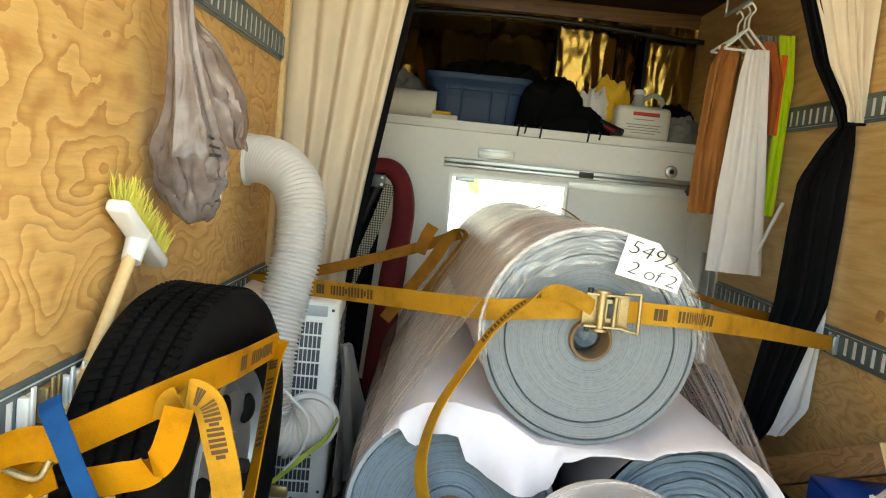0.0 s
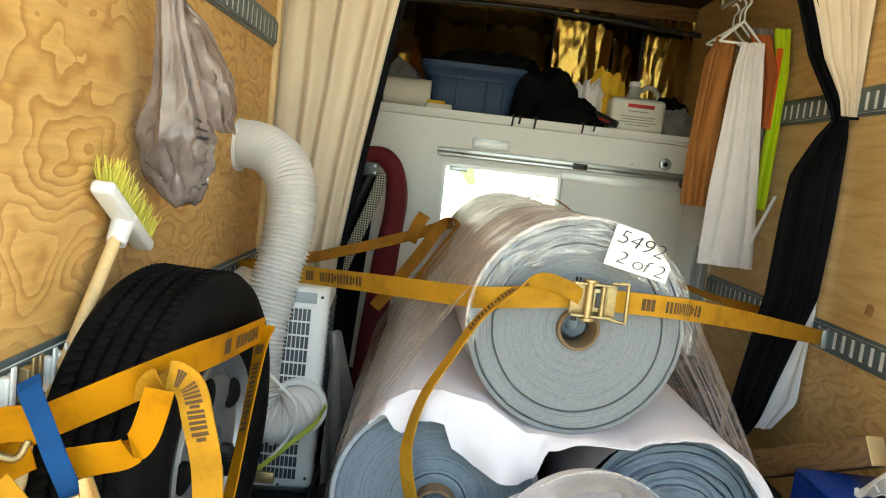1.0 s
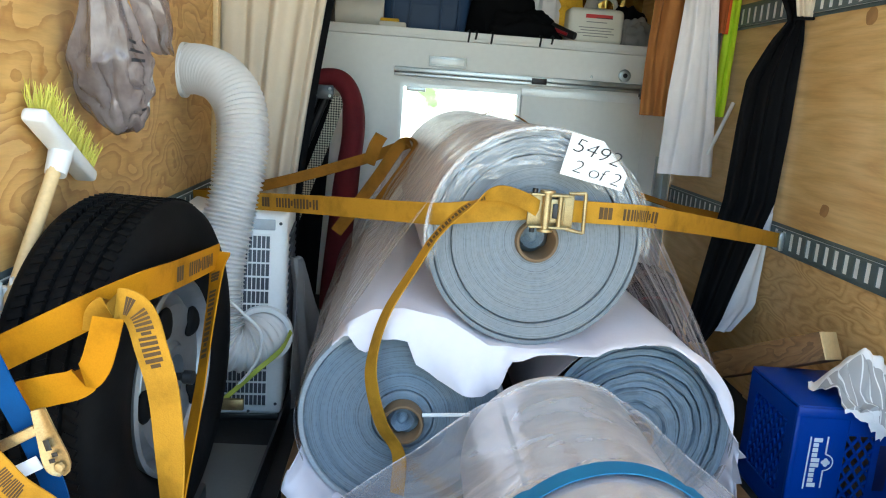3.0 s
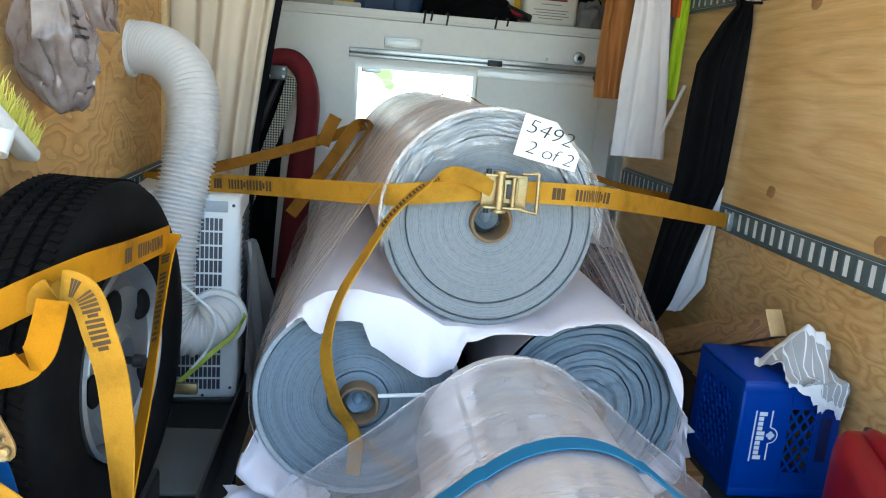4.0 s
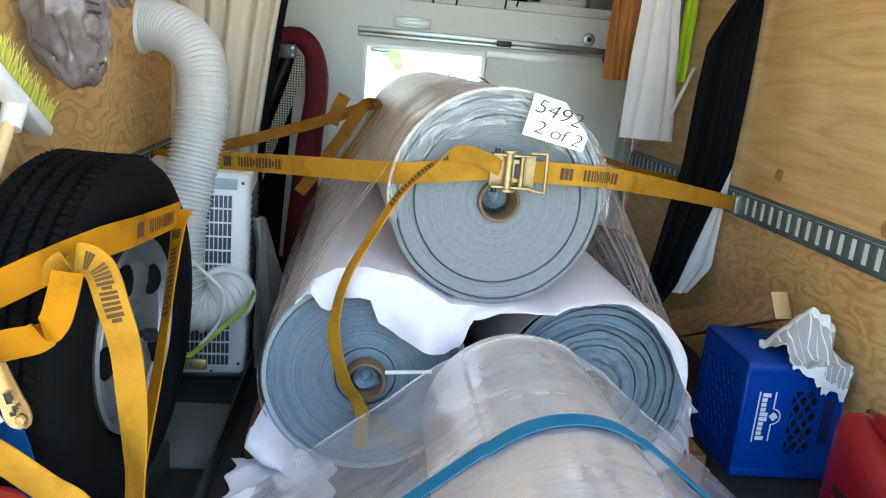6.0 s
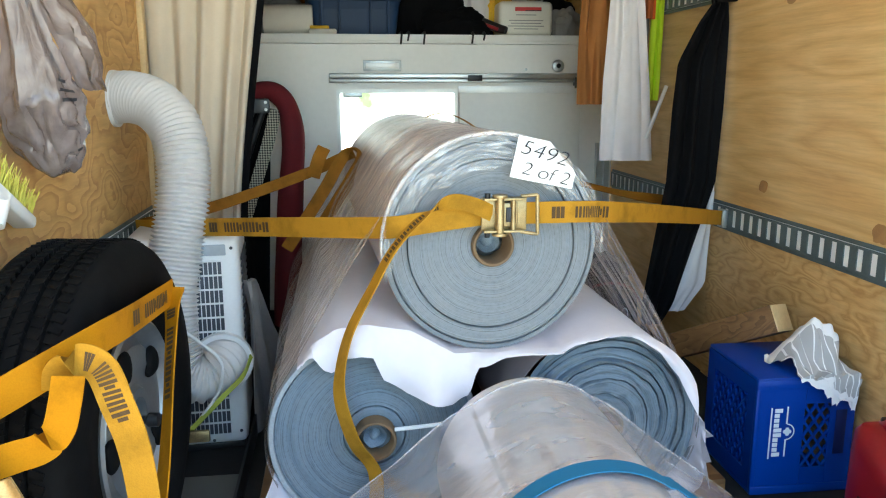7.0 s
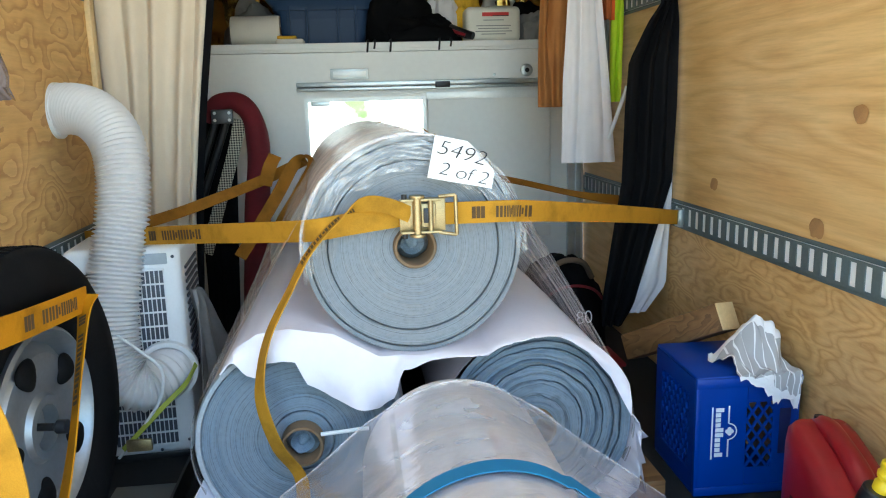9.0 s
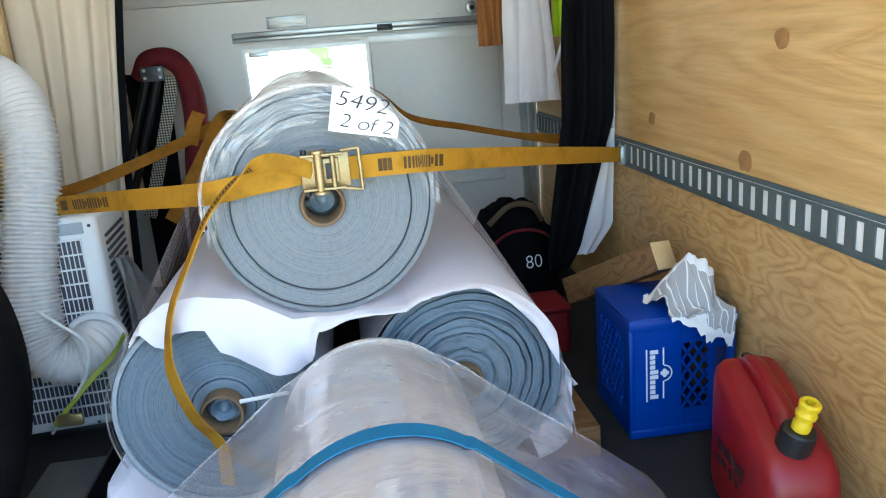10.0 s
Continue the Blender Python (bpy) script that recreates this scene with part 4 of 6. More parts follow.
# ---- spare wheel ----
wheel = thing("spare_wheel", "black spare tyre on a silver steel rim strapped to the wall", "wheel", pose(-0.438, 1.678, 0.434, 0, 0, -5))
R, W = 0.353, 0.100
side = [(0.188, -W * 0.70), (0.212, -W * 0.92), (0.285, -W * 1.02), (0.325, -W * 0.97), (0.343, -W * 0.86), (0.351, -W * 0.74)]
tread = []
for k in range(1, 5):
    c = -W * 0.74 + 2 * W * 0.74 * k / 5
    tread += [(R - 0.001, c - 0.006), (R - 0.010, c - 0.0045), (R - 0.010, c + 0.0045), (R - 0.001, c + 0.006)]
prof = side + tread + [(r, -a) for r, a in reversed(side)]
part("tyre", lathe(prof, 96, "x"), rubber, wheel)
sipes = bmesh.new()
for k in range(110):
    a = 2 * math.pi * k / 110
    for c0, c1 in ((-0.073, -0.050), (-0.039, -0.021), (-0.009, 0.009), (0.021, 0.039), (0.050, 0.073)):
        b = box(c0, c1, -0.0052, 0.0052, R - 0.008, R + 0.0014)
        bmesh.ops.rotate(b, verts=b.verts[:], matrix=Matrix.Rotation(0.35 if c0 < 0 else -0.35, 3, "Z"))
        join(sipes, b, Matrix.Rotation(a, 4, "X"))
part("tread", sipes, rubber, wheel, smooth=False)
rim = [(0.188, 0.066), (0.197, 0.090), (0.190, 0.095), (0.183, 0.088), (0.177, 0.068), (0.168, 0.058), (0.160, 0.063), (0.145, 0.080), (0.115, 0.084), (0.085, 0.075), (0.070, 0.078), (0.062, 0.088), (0.045, 0.088), (0.043, 0.06), (0.0, 0.06)]
part("rim", lathe(rim, 72, "x"), alloy, wheel, "silver pressed wheel rim")
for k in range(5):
    # rounded dark wedges, painting the shade of openings between five broad spokes
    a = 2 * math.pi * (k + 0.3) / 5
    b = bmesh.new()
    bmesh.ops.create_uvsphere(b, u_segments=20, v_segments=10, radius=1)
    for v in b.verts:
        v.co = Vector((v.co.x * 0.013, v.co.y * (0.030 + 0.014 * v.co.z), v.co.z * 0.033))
    part("spoke_shade", b, rubber, wheel, "dark body for the shaded opening between spokes", at=Matrix.Rotation(a, 4, "X") @ pose(0.084, 0, 0.128))
part("mounting_stud", tube([(0.05, 0, 0), (0.125, 0.0, 0.0)], lambda u: 0.008 if u < 0.75 else 0.014, 12, 12), black_steel, wheel)
block = part("wheel_block", box(-0.585, -0.34, 1.46, 1.90, 0, 0.079, bevel=0.008), black_plastic)
tagged(block, "low black block under the spare tyre", "block")

strap = thing("ratchet_strap", "bright yellow ratchet strap round the spare tyre", "ratchet strap", pose(-0.020, 0.036, -0.006))
fr = ribbon_frames([(*p, 0.0, 0.0, 1) for p in ((-0.575, 1.235, 0.565), (-0.517, 1.245, 0.590), (-0.440, 1.248, 0.632), (-0.345, 1.265, 0.684), (-0.298, 1.33, 0.703), (-0.288, 1.48, 0.688), (-0.284, 1.66, 0.670), (-0.281, 1.775, 0.660))], 100)
part("webbing", ribbon(fr, 0.052), amber_web, strap)
part("print", print_bars(fr, 0.72, 0.93, -1), print_brown, strap, "brown printed mark")["kind"] = "stuff"
part("print", print_bars(fr, 0.72, 0.93, 1), print_brown, strap, "brown printed mark")["kind"] = "stuff"
fr = ribbon_frames([(-0.280, 1.778, 0.668, 0.9, 0.3, 0), (-0.276, 1.74, 0.64, 0.7, -0.7, 0), (-0.274, 1.671, 0.542, 0.52, -0.85, 0), (-0.272, 1.579, 0.412, 0.5, -0.87, 0), (-0.268, 1.458, 0.299, 0.5, -0.87, 0), (-0.26, 1.34, 0.20, 0.5, -0.87, 0)], 70)
part("webbing", ribbon(fr, 0.045), amber_web, strap)
part("print", print_bars(fr, 0.22, 0.50, 1), print_brown, strap, "brown printed mark")["kind"] = "stuff"
part("print", print_bars(fr, 0.22, 0.50, -1), print_brown, strap, "brown printed mark")["kind"] = "stuff"
fr = ribbon_frames([(-0.33, 1.255, 0.655, 0.8, 0, 0.3), (-0.318, 1.240, 0.690, 0.9, 0, 0.3), (-0.291, 1.236, 0.704, 0.9, 0, 0.35), (-0.266, 1.235, 0.690, 0.9, 0, 0.3), (-0.250, 1.235, 0.640, 0.95, 0, 0.2), (-0.233, 1.236, 0.573, 1, -0.1, 0.1), (-0.225, 1.238, 0.486, 0.95, -0.2, 0.05), (-0.222, 1.24, 0.396, 0.8, -0.5, 0), (-0.222, 1.24, 0.330, 0.7, -0.6, 0), (-0.228, 1.24, 0.20, 0.8, -0.5, 0)], 100)
part("tail", ribbon(fr, 0.048), yellow_web, strap, "hanging yellow tail")
part("print", print_bars(fr, 0.24, 0.50, 1, count=7), print_brown, strap, "brown printed mark")["kind"] = "stuff"
part("print", print_bars(fr, 0.24, 0.50, -1, count=7), print_brown, strap, "brown printed mark")["kind"] = "stuff"
fr = ribbon_frames([(-0.303, 1.215, 0.690, 1, 0, 0), (-0.306, 1.198, 0.655, 1, 0, 0.1), (-0.315, 1.191, 0.622, 0.9, 0, 0.45), (-0.337, 1.189, 0.600, 0.5, 0, 0.9), (-0.370, 1.188, 0.590, 0.2, 0.1, 1), (-0.402, 1.189, 0.580, 0, 0.3, 1), (-0.425, 1.196, 0.572, 0, 0.5, 1)], 70)
part("tail", ribbon(fr, 0.044), amber_web, strap, "folded yellow loop")
fr = ribbon_frames([(-0.465, 1.215, 0.618, 0, 0.2, 1), (-0.50, 1.19, 0.625, 0.1, 0.4, 1), (-0.546, 1.188, 0.605, 0, 0.5, 1), (-0.560, 1.192, 0.570, 0.2, 0.6, 0.8), (-0.515, 1.19, 0.560, 0.2, 0.5, 0.8), (-0.470, 1.195, 0.585, 0, 0.4, 1)], 50)
part("loop", ribbon(fr, 0.05), amber_web, strap, "sewn yellow loop")
part("hook", tube([(-0.60, 1.23, 0.62), (-0.575, 1.20, 0.60), (-0.53, 1.185, 0.585), (-0.49, 1.19, 0.575), (-0.478, 1.20, 0.60)], 0.006, 24, 10), brass, strap, "bent steel hook")

strap = thing("cam_strap", "blue webbing strap with a brass ratchet by the tyre", "ratchet strap")
fr = ribbon_frames([(-0.492, 1.215, 0.690, 1, 0.1, 0.5), (-0.479, 1.197, 0.677, 1, 0.1, 0.5), (-0.456, 1.190, 0.637, 1, 0, 0.5), (-0.435, 1.187, 0.594, 1, 0, 0.5), (-0.411, 1.187, 0.545, 1, 0, 0.5), (-0.394, 1.189, 0.502, 1, 0, 0.5), (-0.376, 1.19, 0.453, 1, 0, 0.4), (-0.362, 1.2, 0.36, 1, 0, 0.2)], 60)
part("webbing", ribbon(fr, 0.033), blue_web, strap)
b = box(-0.045, 0.045, -0.010, 0.004, -0.012, 0.012, bevel=0.003)
part("cross_bar", b, brass, strap, "worn brass ratchet bar", at=pose(-0.414, 1.176, 0.534, 0, -30, 0) @ Matrix.Scale(0.62, 4))
rows = []
for i in range(25):
    # a stamped plate: narrow at the top, widening to a round end
    v = i / 24
    z = 0.046 - 0.098 * v
    hw = 0.009 + 0.009 * min(1.0, v * 1.4)
    if v > 0.8:
        hw *= math.sqrt(max(0.02, 1 - ((v - 0.8) / 0.2) ** 2))
    rows.append([(hw * q, -0.003 * (abs(q) > 0.9) - 0.001, z) for q in (-1, -0.92, -0.5, 0, 0.5, 0.92, 1)])
plate = part("handle", grid_mesh(rows, thick=0.004), brass, strap, "worn stamped brass ratchet handle", at=pose(-0.372, 1.172, 0.534, 0, -17, 0))
# small dark slabs paint the shade of the handle's slots
for z0, z1, x0 in ((-0.012, 0.004, -0.006), (-0.022, -0.016, -0.001), (-0.030, -0.024, -0.007)):
    part("slot", box(x0, x0 + 0.008, -0.0072, -0.0052, z0, z1, bevel=0.0008), black_steel, plate)
part("rivet", lathe([(0, -0.010), (0.006, -0.009), (0.0075, -0.005)], 14), brass, plate, at=pose(0.003, 0, -0.038))
part("care_label", box(-0.026, 0.026, -0.002, 0.001, -0.013, 0.013), paper_label, strap, "small white sewn label", at=pose(-0.405, 1.176, 0.490, 0, -30, 0) @ Matrix.Scale(0.75, 4))
strap = thing("ratchet_strap", "dirty yellow strap looped low beside the tyre", "ratchet strap")
fr = ribbon_frames([(-0.50, 1.16, 0.56, 0, 0.3, 1), (-0.440, 1.145, 0.513, 0.4, 0.2, 0.9), (-0.405, 1.142, 0.478, 0.6, 0.1, 0.8), (-0.365, 1.14, 0.451, 0.5, 0.1, 0.9), (-0.316, 1.14, 0.413, 0.6, 0.1, 0.8), (-0.279, 1.142, 0.385, 0.7, 0.1, 0.7), (-0.250, 1.15, 0.32, 0.9, 0.1, 0.4), (-0.245, 1.16, 0.22, 1, 0, 0)], 70)
part("webbing", ribbon(fr, 0.042), yellow_web, strap)
part("print", print_bars(fr, 0.14, 0.32, 1, count=7), print_brown, strap, "brown printed mark")["kind"] = "stuff"
part("print", print_bars(fr, 0.14, 0.32, -1, count=7), print_brown, strap, "brown printed mark")["kind"] = "stuff"
pot = thing("red_container", "red plastic container low beside the tyre", "container", pose(-0.40, 1.08, 0.0))
part("body", lathe([(0, 0), (0.085, 0), (0.09, 0.01), (0.09, 0.36), (0.08, 0.405), (0.05, 0.425), (0, 0.43)], 40, "z"), red_plastic, pot)
part("cap", lathe([(0, 0.43), (0.02, 0.43), (0.022, 0.431), (0.022, 0.436), (0.018, 0.438), (0, 0.438)], 24, "z"), red_plastic, pot)
for k, (yy, m) in enumerate(((1.315, bright_steel), (1.375, brass), (1.395, brass), (1.44, bright_steel), (1.48, bright_steel))):
    c = box(LEFT + 0.0125, LEFT + 0.03, yy - 0.010, yy + 0.010, 0.596, 0.655, bevel=0.003)
    add_box(c, LEFT + 0.031, LEFT + 0.036, yy - 0.006, yy + 0.006, 0.604, 0.672, bevel=0.002)
    c = part("rail_fitting", c, m)
    tagged(c, "small metal spring fitting clipped in the cargo rail", "fitting", group="fittings in the rail")

# ---- broom ----
br = thing("broom", "yellow-bristled push broom with a wooden handle", "broom", pose(-0.562, 1.672, 0.873))
part("handle", tube([(-0.004, -0.70, -0.86), (-0.002, -0.265, -0.315), (0, -0.012, -0.012)], 0.0125, 30, 14), pale_wood, br, "smooth pale wooden handle")
ax, nr = Vector((0, 0.855, -0.518)), Vector((0, 0.518, 0.855))
rot = Matrix(((0, 0, 1), (ax.y, nr.y, 0), (ax.z, nr.z, 0))).to_4x4()
part("head", box(-0.150, 0.150, -0.012, 0.018, -0.026, 0.026, bevel=0.010, seg=3), white_plastic, br, "white plastic brush head", at=rot @ Matrix.Scale(0.86, 4))
part("socket", tube([(0, -0.03, -0.045), (0, -0.005, -0.008), (0, 0.004, 0.007)], lambda u: 0.019 + 0.006 * u, 12, 16), white_plastic, br)
bm = bmesh.new()
for k in range(520):
    u, w = random.uniform(-0.135, 0.135), random.uniform(-0.022, 0.022)
    ln = random.uniform(0.034, 0.060)
    du, dw = u * 0.10 - 0.012 + random.gauss(0, 0.008), w * 0.5 + random.gauss(0, 0.007)
    a, c = Vector((u, 0.017, w)), Vector((u + du, 0.017 + ln, w + dw))
    s1 = Vector((random.uniform(-1, 1), 0, random.uniform(-1, 1))).normalized() * 0.0011
    s2 = s1.cross(Vector((0, 1, 0)))
    mid = (a + c) / 2 + Vector((random.gauss(0, 0.003), 0, random.gauss(0, 0.003)))
    prev = None
    for p, f in ((a, 1), (mid, 0.9), (c, 0.5)):
        ring = [bm.verts.new(p + s1 * f), bm.verts.new(p - s1 * f * 0.5 + s2 * f), bm.verts.new(p - s1 * f * 0.5 - s2 * f)]
        if prev:
            for q in range(3):
                bm.faces.new((prev[q], prev[(q + 1) % 3], ring[(q + 1) % 3], ring[q]))
        prev = ring
part("bristles", bm, bristle_yellow, br, "splayed yellow bristles", at=rot @ Matrix.Scale(0.86, 4))

# ---- hanging plastic bag ----
bag = thing("plastic_bag", "grey plastic shopping bag hanging full from the wall", "bag", pose(-0.508, 1.815, 0.900) @ Matrix.Scale(0.96, 4))
rows = []
prof = ((0.0, 0.03), (0.015, 0.050), (0.05, 0.064), (0.10, 0.080), (0.15, 0.084), (0.20, 0.068), (0.26, 0.050), (0.34, 0.036), (0.40, 0.027), (0.46, 0.024), (0.52, 0.022), (0.60, 0.020), (0.70, 0.018))
hs, rs = [p[0] for p in prof], [p[1] for p in prof]
def bag_point(h, a, out=0.0):
    """The crumpled skin of the bag at height h and angle a."""
    r = float(np.interp(h, hs, rs))
    lean = float(np.interp(h, (0, 0.12, 0.45, 0.7), (0.03, -0.02, -0.15, -0.23)))
    c, s = math.cos(a), math.sin(a)
    up = min(1.0, max(0.0, (h - 0.10) / 0.12))
    # straight folds gathered towards the neck, crumples in the pouch
    f = 1 - 0.20 * up * abs(math.sin(3.5 * a + 0.9 * noise.noise(Vector((h * 3, a, 1))))) + 0.13 * noise.noise(Vector((c * 1.4, s * 1.4, h * 6)))
    f -= (1 - 0.7 * up) * 0.15 * max(0.0, 0.16 - abs(noise.noise(Vector((c * 1.7 + 3, s * 1.7, h * 14))))) / 0.16
    f += (1 - 0.8 * up) * 0.13 * noise.noise(Vector((c * 3.0, s * 3.0, h * 30)))
    return Vector((max(-0.085, (r * f + out) * c), lean + (r * f + out) * s, h + 0.016 * noise.noise(Vector((a, h * 12, 3)))))


for i in range(91):
    h = 0.70 * (i / 90) ** 1.15
    rows.append([bag_point(h, 2 * math.pi * k / 96) for k in range(96)])
bm = grid_mesh(rows, close_u=True)
bm.verts.ensure_lookup_table()
bm.faces.new(bm.verts[:96])
part("body", bm, bag_mat, bag)
rows = []
for i in range(25):
    v = i / 24
    h = 0.46 - 0.29 * v
    w = 0.004 + 0.080 * math.sin(min(1.0, v * 1.1) * math.pi * 0.8)
    x0 = -0.02 + 0.075 * v
    rows.append([(x0 + w * (u / 16) + 0.010 * noise.noise(Vector((u * 0.3, v * 6, 1))), -0.14 + 0.18 * v + 0.03 * math.sin(u / 16 * math.pi) + 0.018 * noise.noise(Vector((u * 0.35, v * 7, 9))), h + 0.01 * noise.noise(Vector((u * 0.4, v * 5, 4)))) for u in range(17)])
part("loose_handle", grid_mesh(rows), bag_mat, bag, "loose side handle of the bag")
for k, (h, a, w) in enumerate(((0.190, -0.75, 0.45), (0.172, -0.75, 0.55), (0.155, -0.72, 0.5), (0.06, -0.55, 0.25))):
    bm = grid_mesh([[bag_point(h - 0.006 * q / 3, a + w * p / 6, 0.003) for p in range(7)] for q in range(4)])
    part("print", bm, ink, bag)
part("hook", tube([(-0.09, -0.23, 0.70), (-0.02, -0.23, 0.69), (0.0, -0.23, 0.715)], 0.004, 12, 8), zinc, bag)

# ---- exhaust hose and air conditioner ----
hose_path = [(-0.605, 2.60, 1.038), (-0.545, 2.575, 1.043), (-0.470, 2.53, 1.022), (-0.410, 2.49, 0.96), (-0.388, 2.46, 0.87), (-0.392, 2.43, 0.75), (-0.412, 2.40, 0.62), (-0.428, 2.37, 0.49), (-0.430, 2.35, 0.37), (-0.405, 2.335, 0.29), (-0.355, 2.345, 0.262), (-0.312, 2.38, 0.275), (-0.300, 2.45, 0.285)]
hose = thing("exhaust_hose", "white corrugated exhaust hose from the wall to the air conditioner", "hose")


def even(pts, n):
    """n + 1 points at even steps along a smooth path."""
    p = spline(pts, 600)
    run = np.concatenate([[0], np.cumsum(np.linalg.norm(np.diff(p, axis=0), axis=1))])
    return [tuple(float(np.interp(run[-1] * i / n, run, p[:, q])) for q in range(3)) for i in range(n + 1)]


def hose_r(u):
    return 0.070 + 0.0052 * math.sin(u * 2 * math.pi * 92)


part("corrugated_tube", tube(even(hose_path, 60), hose_r, 736, 30, False), hose_plastic, hose)
part("wall_collar", lathe([(0.071, 0.0), (0.082, 0.0), (0.082, 0.012), (0.071, 0.014)], 36, "x"), white_plastic, hose, at=pose(-0.599, 2.60, 1.038))
ac = thing("air_conditioner", "white portable air conditioner with dark grilles beside the hose", "air conditioner", pose(-0.245, 2.42, 0, 0, 0, 4))
part("body", box(-0.32, 0, 0.0, 0.36, 0.02, 0.65, bevel=0.022, seg=4), white_plastic, ac)
part("base", box(-0.31, -0.01, 0.01, 0.35, 0.0, 0.022, bevel=0.004), black_plastic, ac)
for z0, z1 in ((0.335, 0.585), (0.055, 0.285)):
    part("grille_back", box(-0.30, -0.048, -0.004, -0.001, z0, z1, bevel=0.001), grey_plastic, ac, "dark grille opening")
    bm = bmesh.new()
    for k in range(21):
        x = -0.30 + 0.252 * k / 20
        add_box(bm, x - 0.0011, x + 0.0011, -0.009, -0.005, z0, z1)
    for k in range(7):
        z = z0 + (z1 - z0) * k / 6
        add_box(bm, -0.302, -0.046, -0.010, -0.0045, z - 0.0022, z + 0.0022)
    part("grille", bm, white_plastic, ac, smooth=False)
# grey colour paints the shade of the handle recess on a raised plate
part("carry_handle", box(-0.135, -0.035, -0.006, -0.001, 0.600, 0.632, bevel=0.0025), plain("handle_shadow_plastic", (0.36, 0.40, 0.44), 0.5), ac, "raised plate in shadow grey for the handle recess")
bm = bmesh.new()
for k in range(16):
    add_box(bm, 0.001, 0.006, 0.06, 0.30, 0.24 + 0.022 * k, 0.248 + 0.022 * k)
part("side_louvres", bm, grey_plastic, ac, smooth=False)
for sx, sz in ((-0.02, 0.62), (-0.02, 0.335), (-0.02, 0.06), (-0.10, 0.035)):
    part("screw", lathe([(0, -0.003), (0.004, -0.003), (0.005, 0)], 10), grey_plastic, ac, at=pose(sx, -0.001, sz))
part("hose_port", lathe([(0.072, 0.0), (0.086, 0.0), (0.088, 0.018), (0.072, 0.02)], 36), white_plastic, ac, at=pose(-0.06, -0.022, 0.285))
cord = part("power_cord", tube([(-0.405, 2.30, 0.43), (-0.34, 2.28, 0.385), (-0.290, 2.28, 0.33), (-0.298, 2.28, 0.25), (-0.35, 2.285, 0.17), (-0.40, 2.30, 0.11), (-0.44, 2.32, 0.06)], 0.0045, 50, 8), white_plastic)
tagged(cord, "thin white power cord looped over the hose", "cord")
fr = ribbon_frames([(-0.415, 2.285, 0.10, 0, 0.3, 1), (-0.35, 2.28, 0.165, 0, 0.3, 1), (-0.29, 2.285, 0.225, 0, 0.3, 1), (-0.238, 2.32, 0.270, 0, 0.3, 1), (-0.222, 2.40, 0.30, 0, 0.8, 0.6)], 40)
lime = part("lime_strap", ribbon(fr, 0.014), lime_web)
tagged(lime, "thin lime green strap lying across the air conditioner", "strap")
clutter = part("green_buckle", box(-0.40, -0.33, 2.262, 2.276, 0.10, 0.135, bevel=0.005), brass)
tagged(clutter, "small brassy buckle on the lime strap", "buckle")
sheet = part("plastic_sheet", hanging(lambda v: ((-0.235, 2.50, 0.50 - 0.49 * v), (-0.222 + 0.08 * v, 2.53 + 0.33 * v ** 0.7, 0.50 - 0.49 * v)), 2.5, 0.014, 30, 20, 3.0), plain("dusty_plastic", (0.24, 0.225, 0.215), 0.35, 0, 0.15, 10, 0.4, 0.004))
tagged(sheet, "grey dusty plastic sheet hanging beside the air conditioner", "plastic sheet")
mat_ = part("floor_mat", box(-0.43, -0.245, 1.9, 2.24, 0, 0.012, bevel=0.003), plain("grey_mat", (0.10, 0.11, 0.11), 0.7))
tagged(mat_, "flat grey mat on the floor", "mat")

# ---- curtains ----
cur = thing("curtain", "cream pleated curtain with a black edge band", "curtain")


def left_edge(v):
    z = 2.05 - 1.85 * v
    xr = float(np.interp(z, (0.2, 0.73, 1.03, 1.5, 2.05), (-0.33, -0.292, -0.255, -0.186, -0.10)))
    return (-0.585, 3.02, z), (xr, 2.985, z)


def left_band(v):
    b = left_edge(v)[1]
    return (b[0] - 0.002, b[1] - 0.018, b[2]), (b[0] + 0.020, b[1] - 0.010, b[2])


part("cloth", hanging(left_edge, 4.3, 0.026, 120, 40, 1.0), cream, cur)
part("edge_band", hanging(left_band, 0.3, 0.002, 6, 30, 2.0), black_cloth, cur, "black edge band")
cur = thing("curtain", "black and cream curtain tied back against the wall", "curtain")


def black_edges(v):
    z = 1.95 - 1.73 * v
    zz = (0.22, 0.29, 0.74, 1.0, 1.15, 1.28, 1.35, 1.42, 1.54, 1.95)
    a = float(np.interp(z, zz, (1.135, 1.13, 1.20, 1.205, 1.215, 1.28, 1.330, 1.29, 1.215, 1.06)))
    b = float(np.interp(z, zz, (1.20, 1.245, 1.375, 1.382, 1.382, 1.382, 1.375, 1.36, 1.29, 1.13)))
    return (a, 2.79, z), (b, 2.775, z)


part("black_side", hanging(black_edges, 3, 0.016, 70, 60, 5.0), black_cloth, cur, "black blackout side")


def cream_edges(v):
    z = 1.98 - 0.62 * v
    a = black_edges((1.95 - min(z, 1.95)) / 1.73)[1][0]
    return (a - 0.03, 2.765, z), (1.388, 2.75, z)


part("cream_side", hanging(cream_edges, 4, 0.010, 60, 24, 6.0), cream, cur, "cream face above the tie")


def lining_edges(v):
    z = 0.70 - 0.44 * v
    return (float(np.interp(z, (0.26, 0.70), (1.19, 1.355))), 2.80, z), (float(np.interp(z, (0.26, 0.36, 0.70), (1.30, 1.375, 1.388))), 2.80, z)


part("white_lining", hanging(lining_edges, 2, 0.008, 30, 20, 7.0), white_lining, cur, "white lining at the hem")
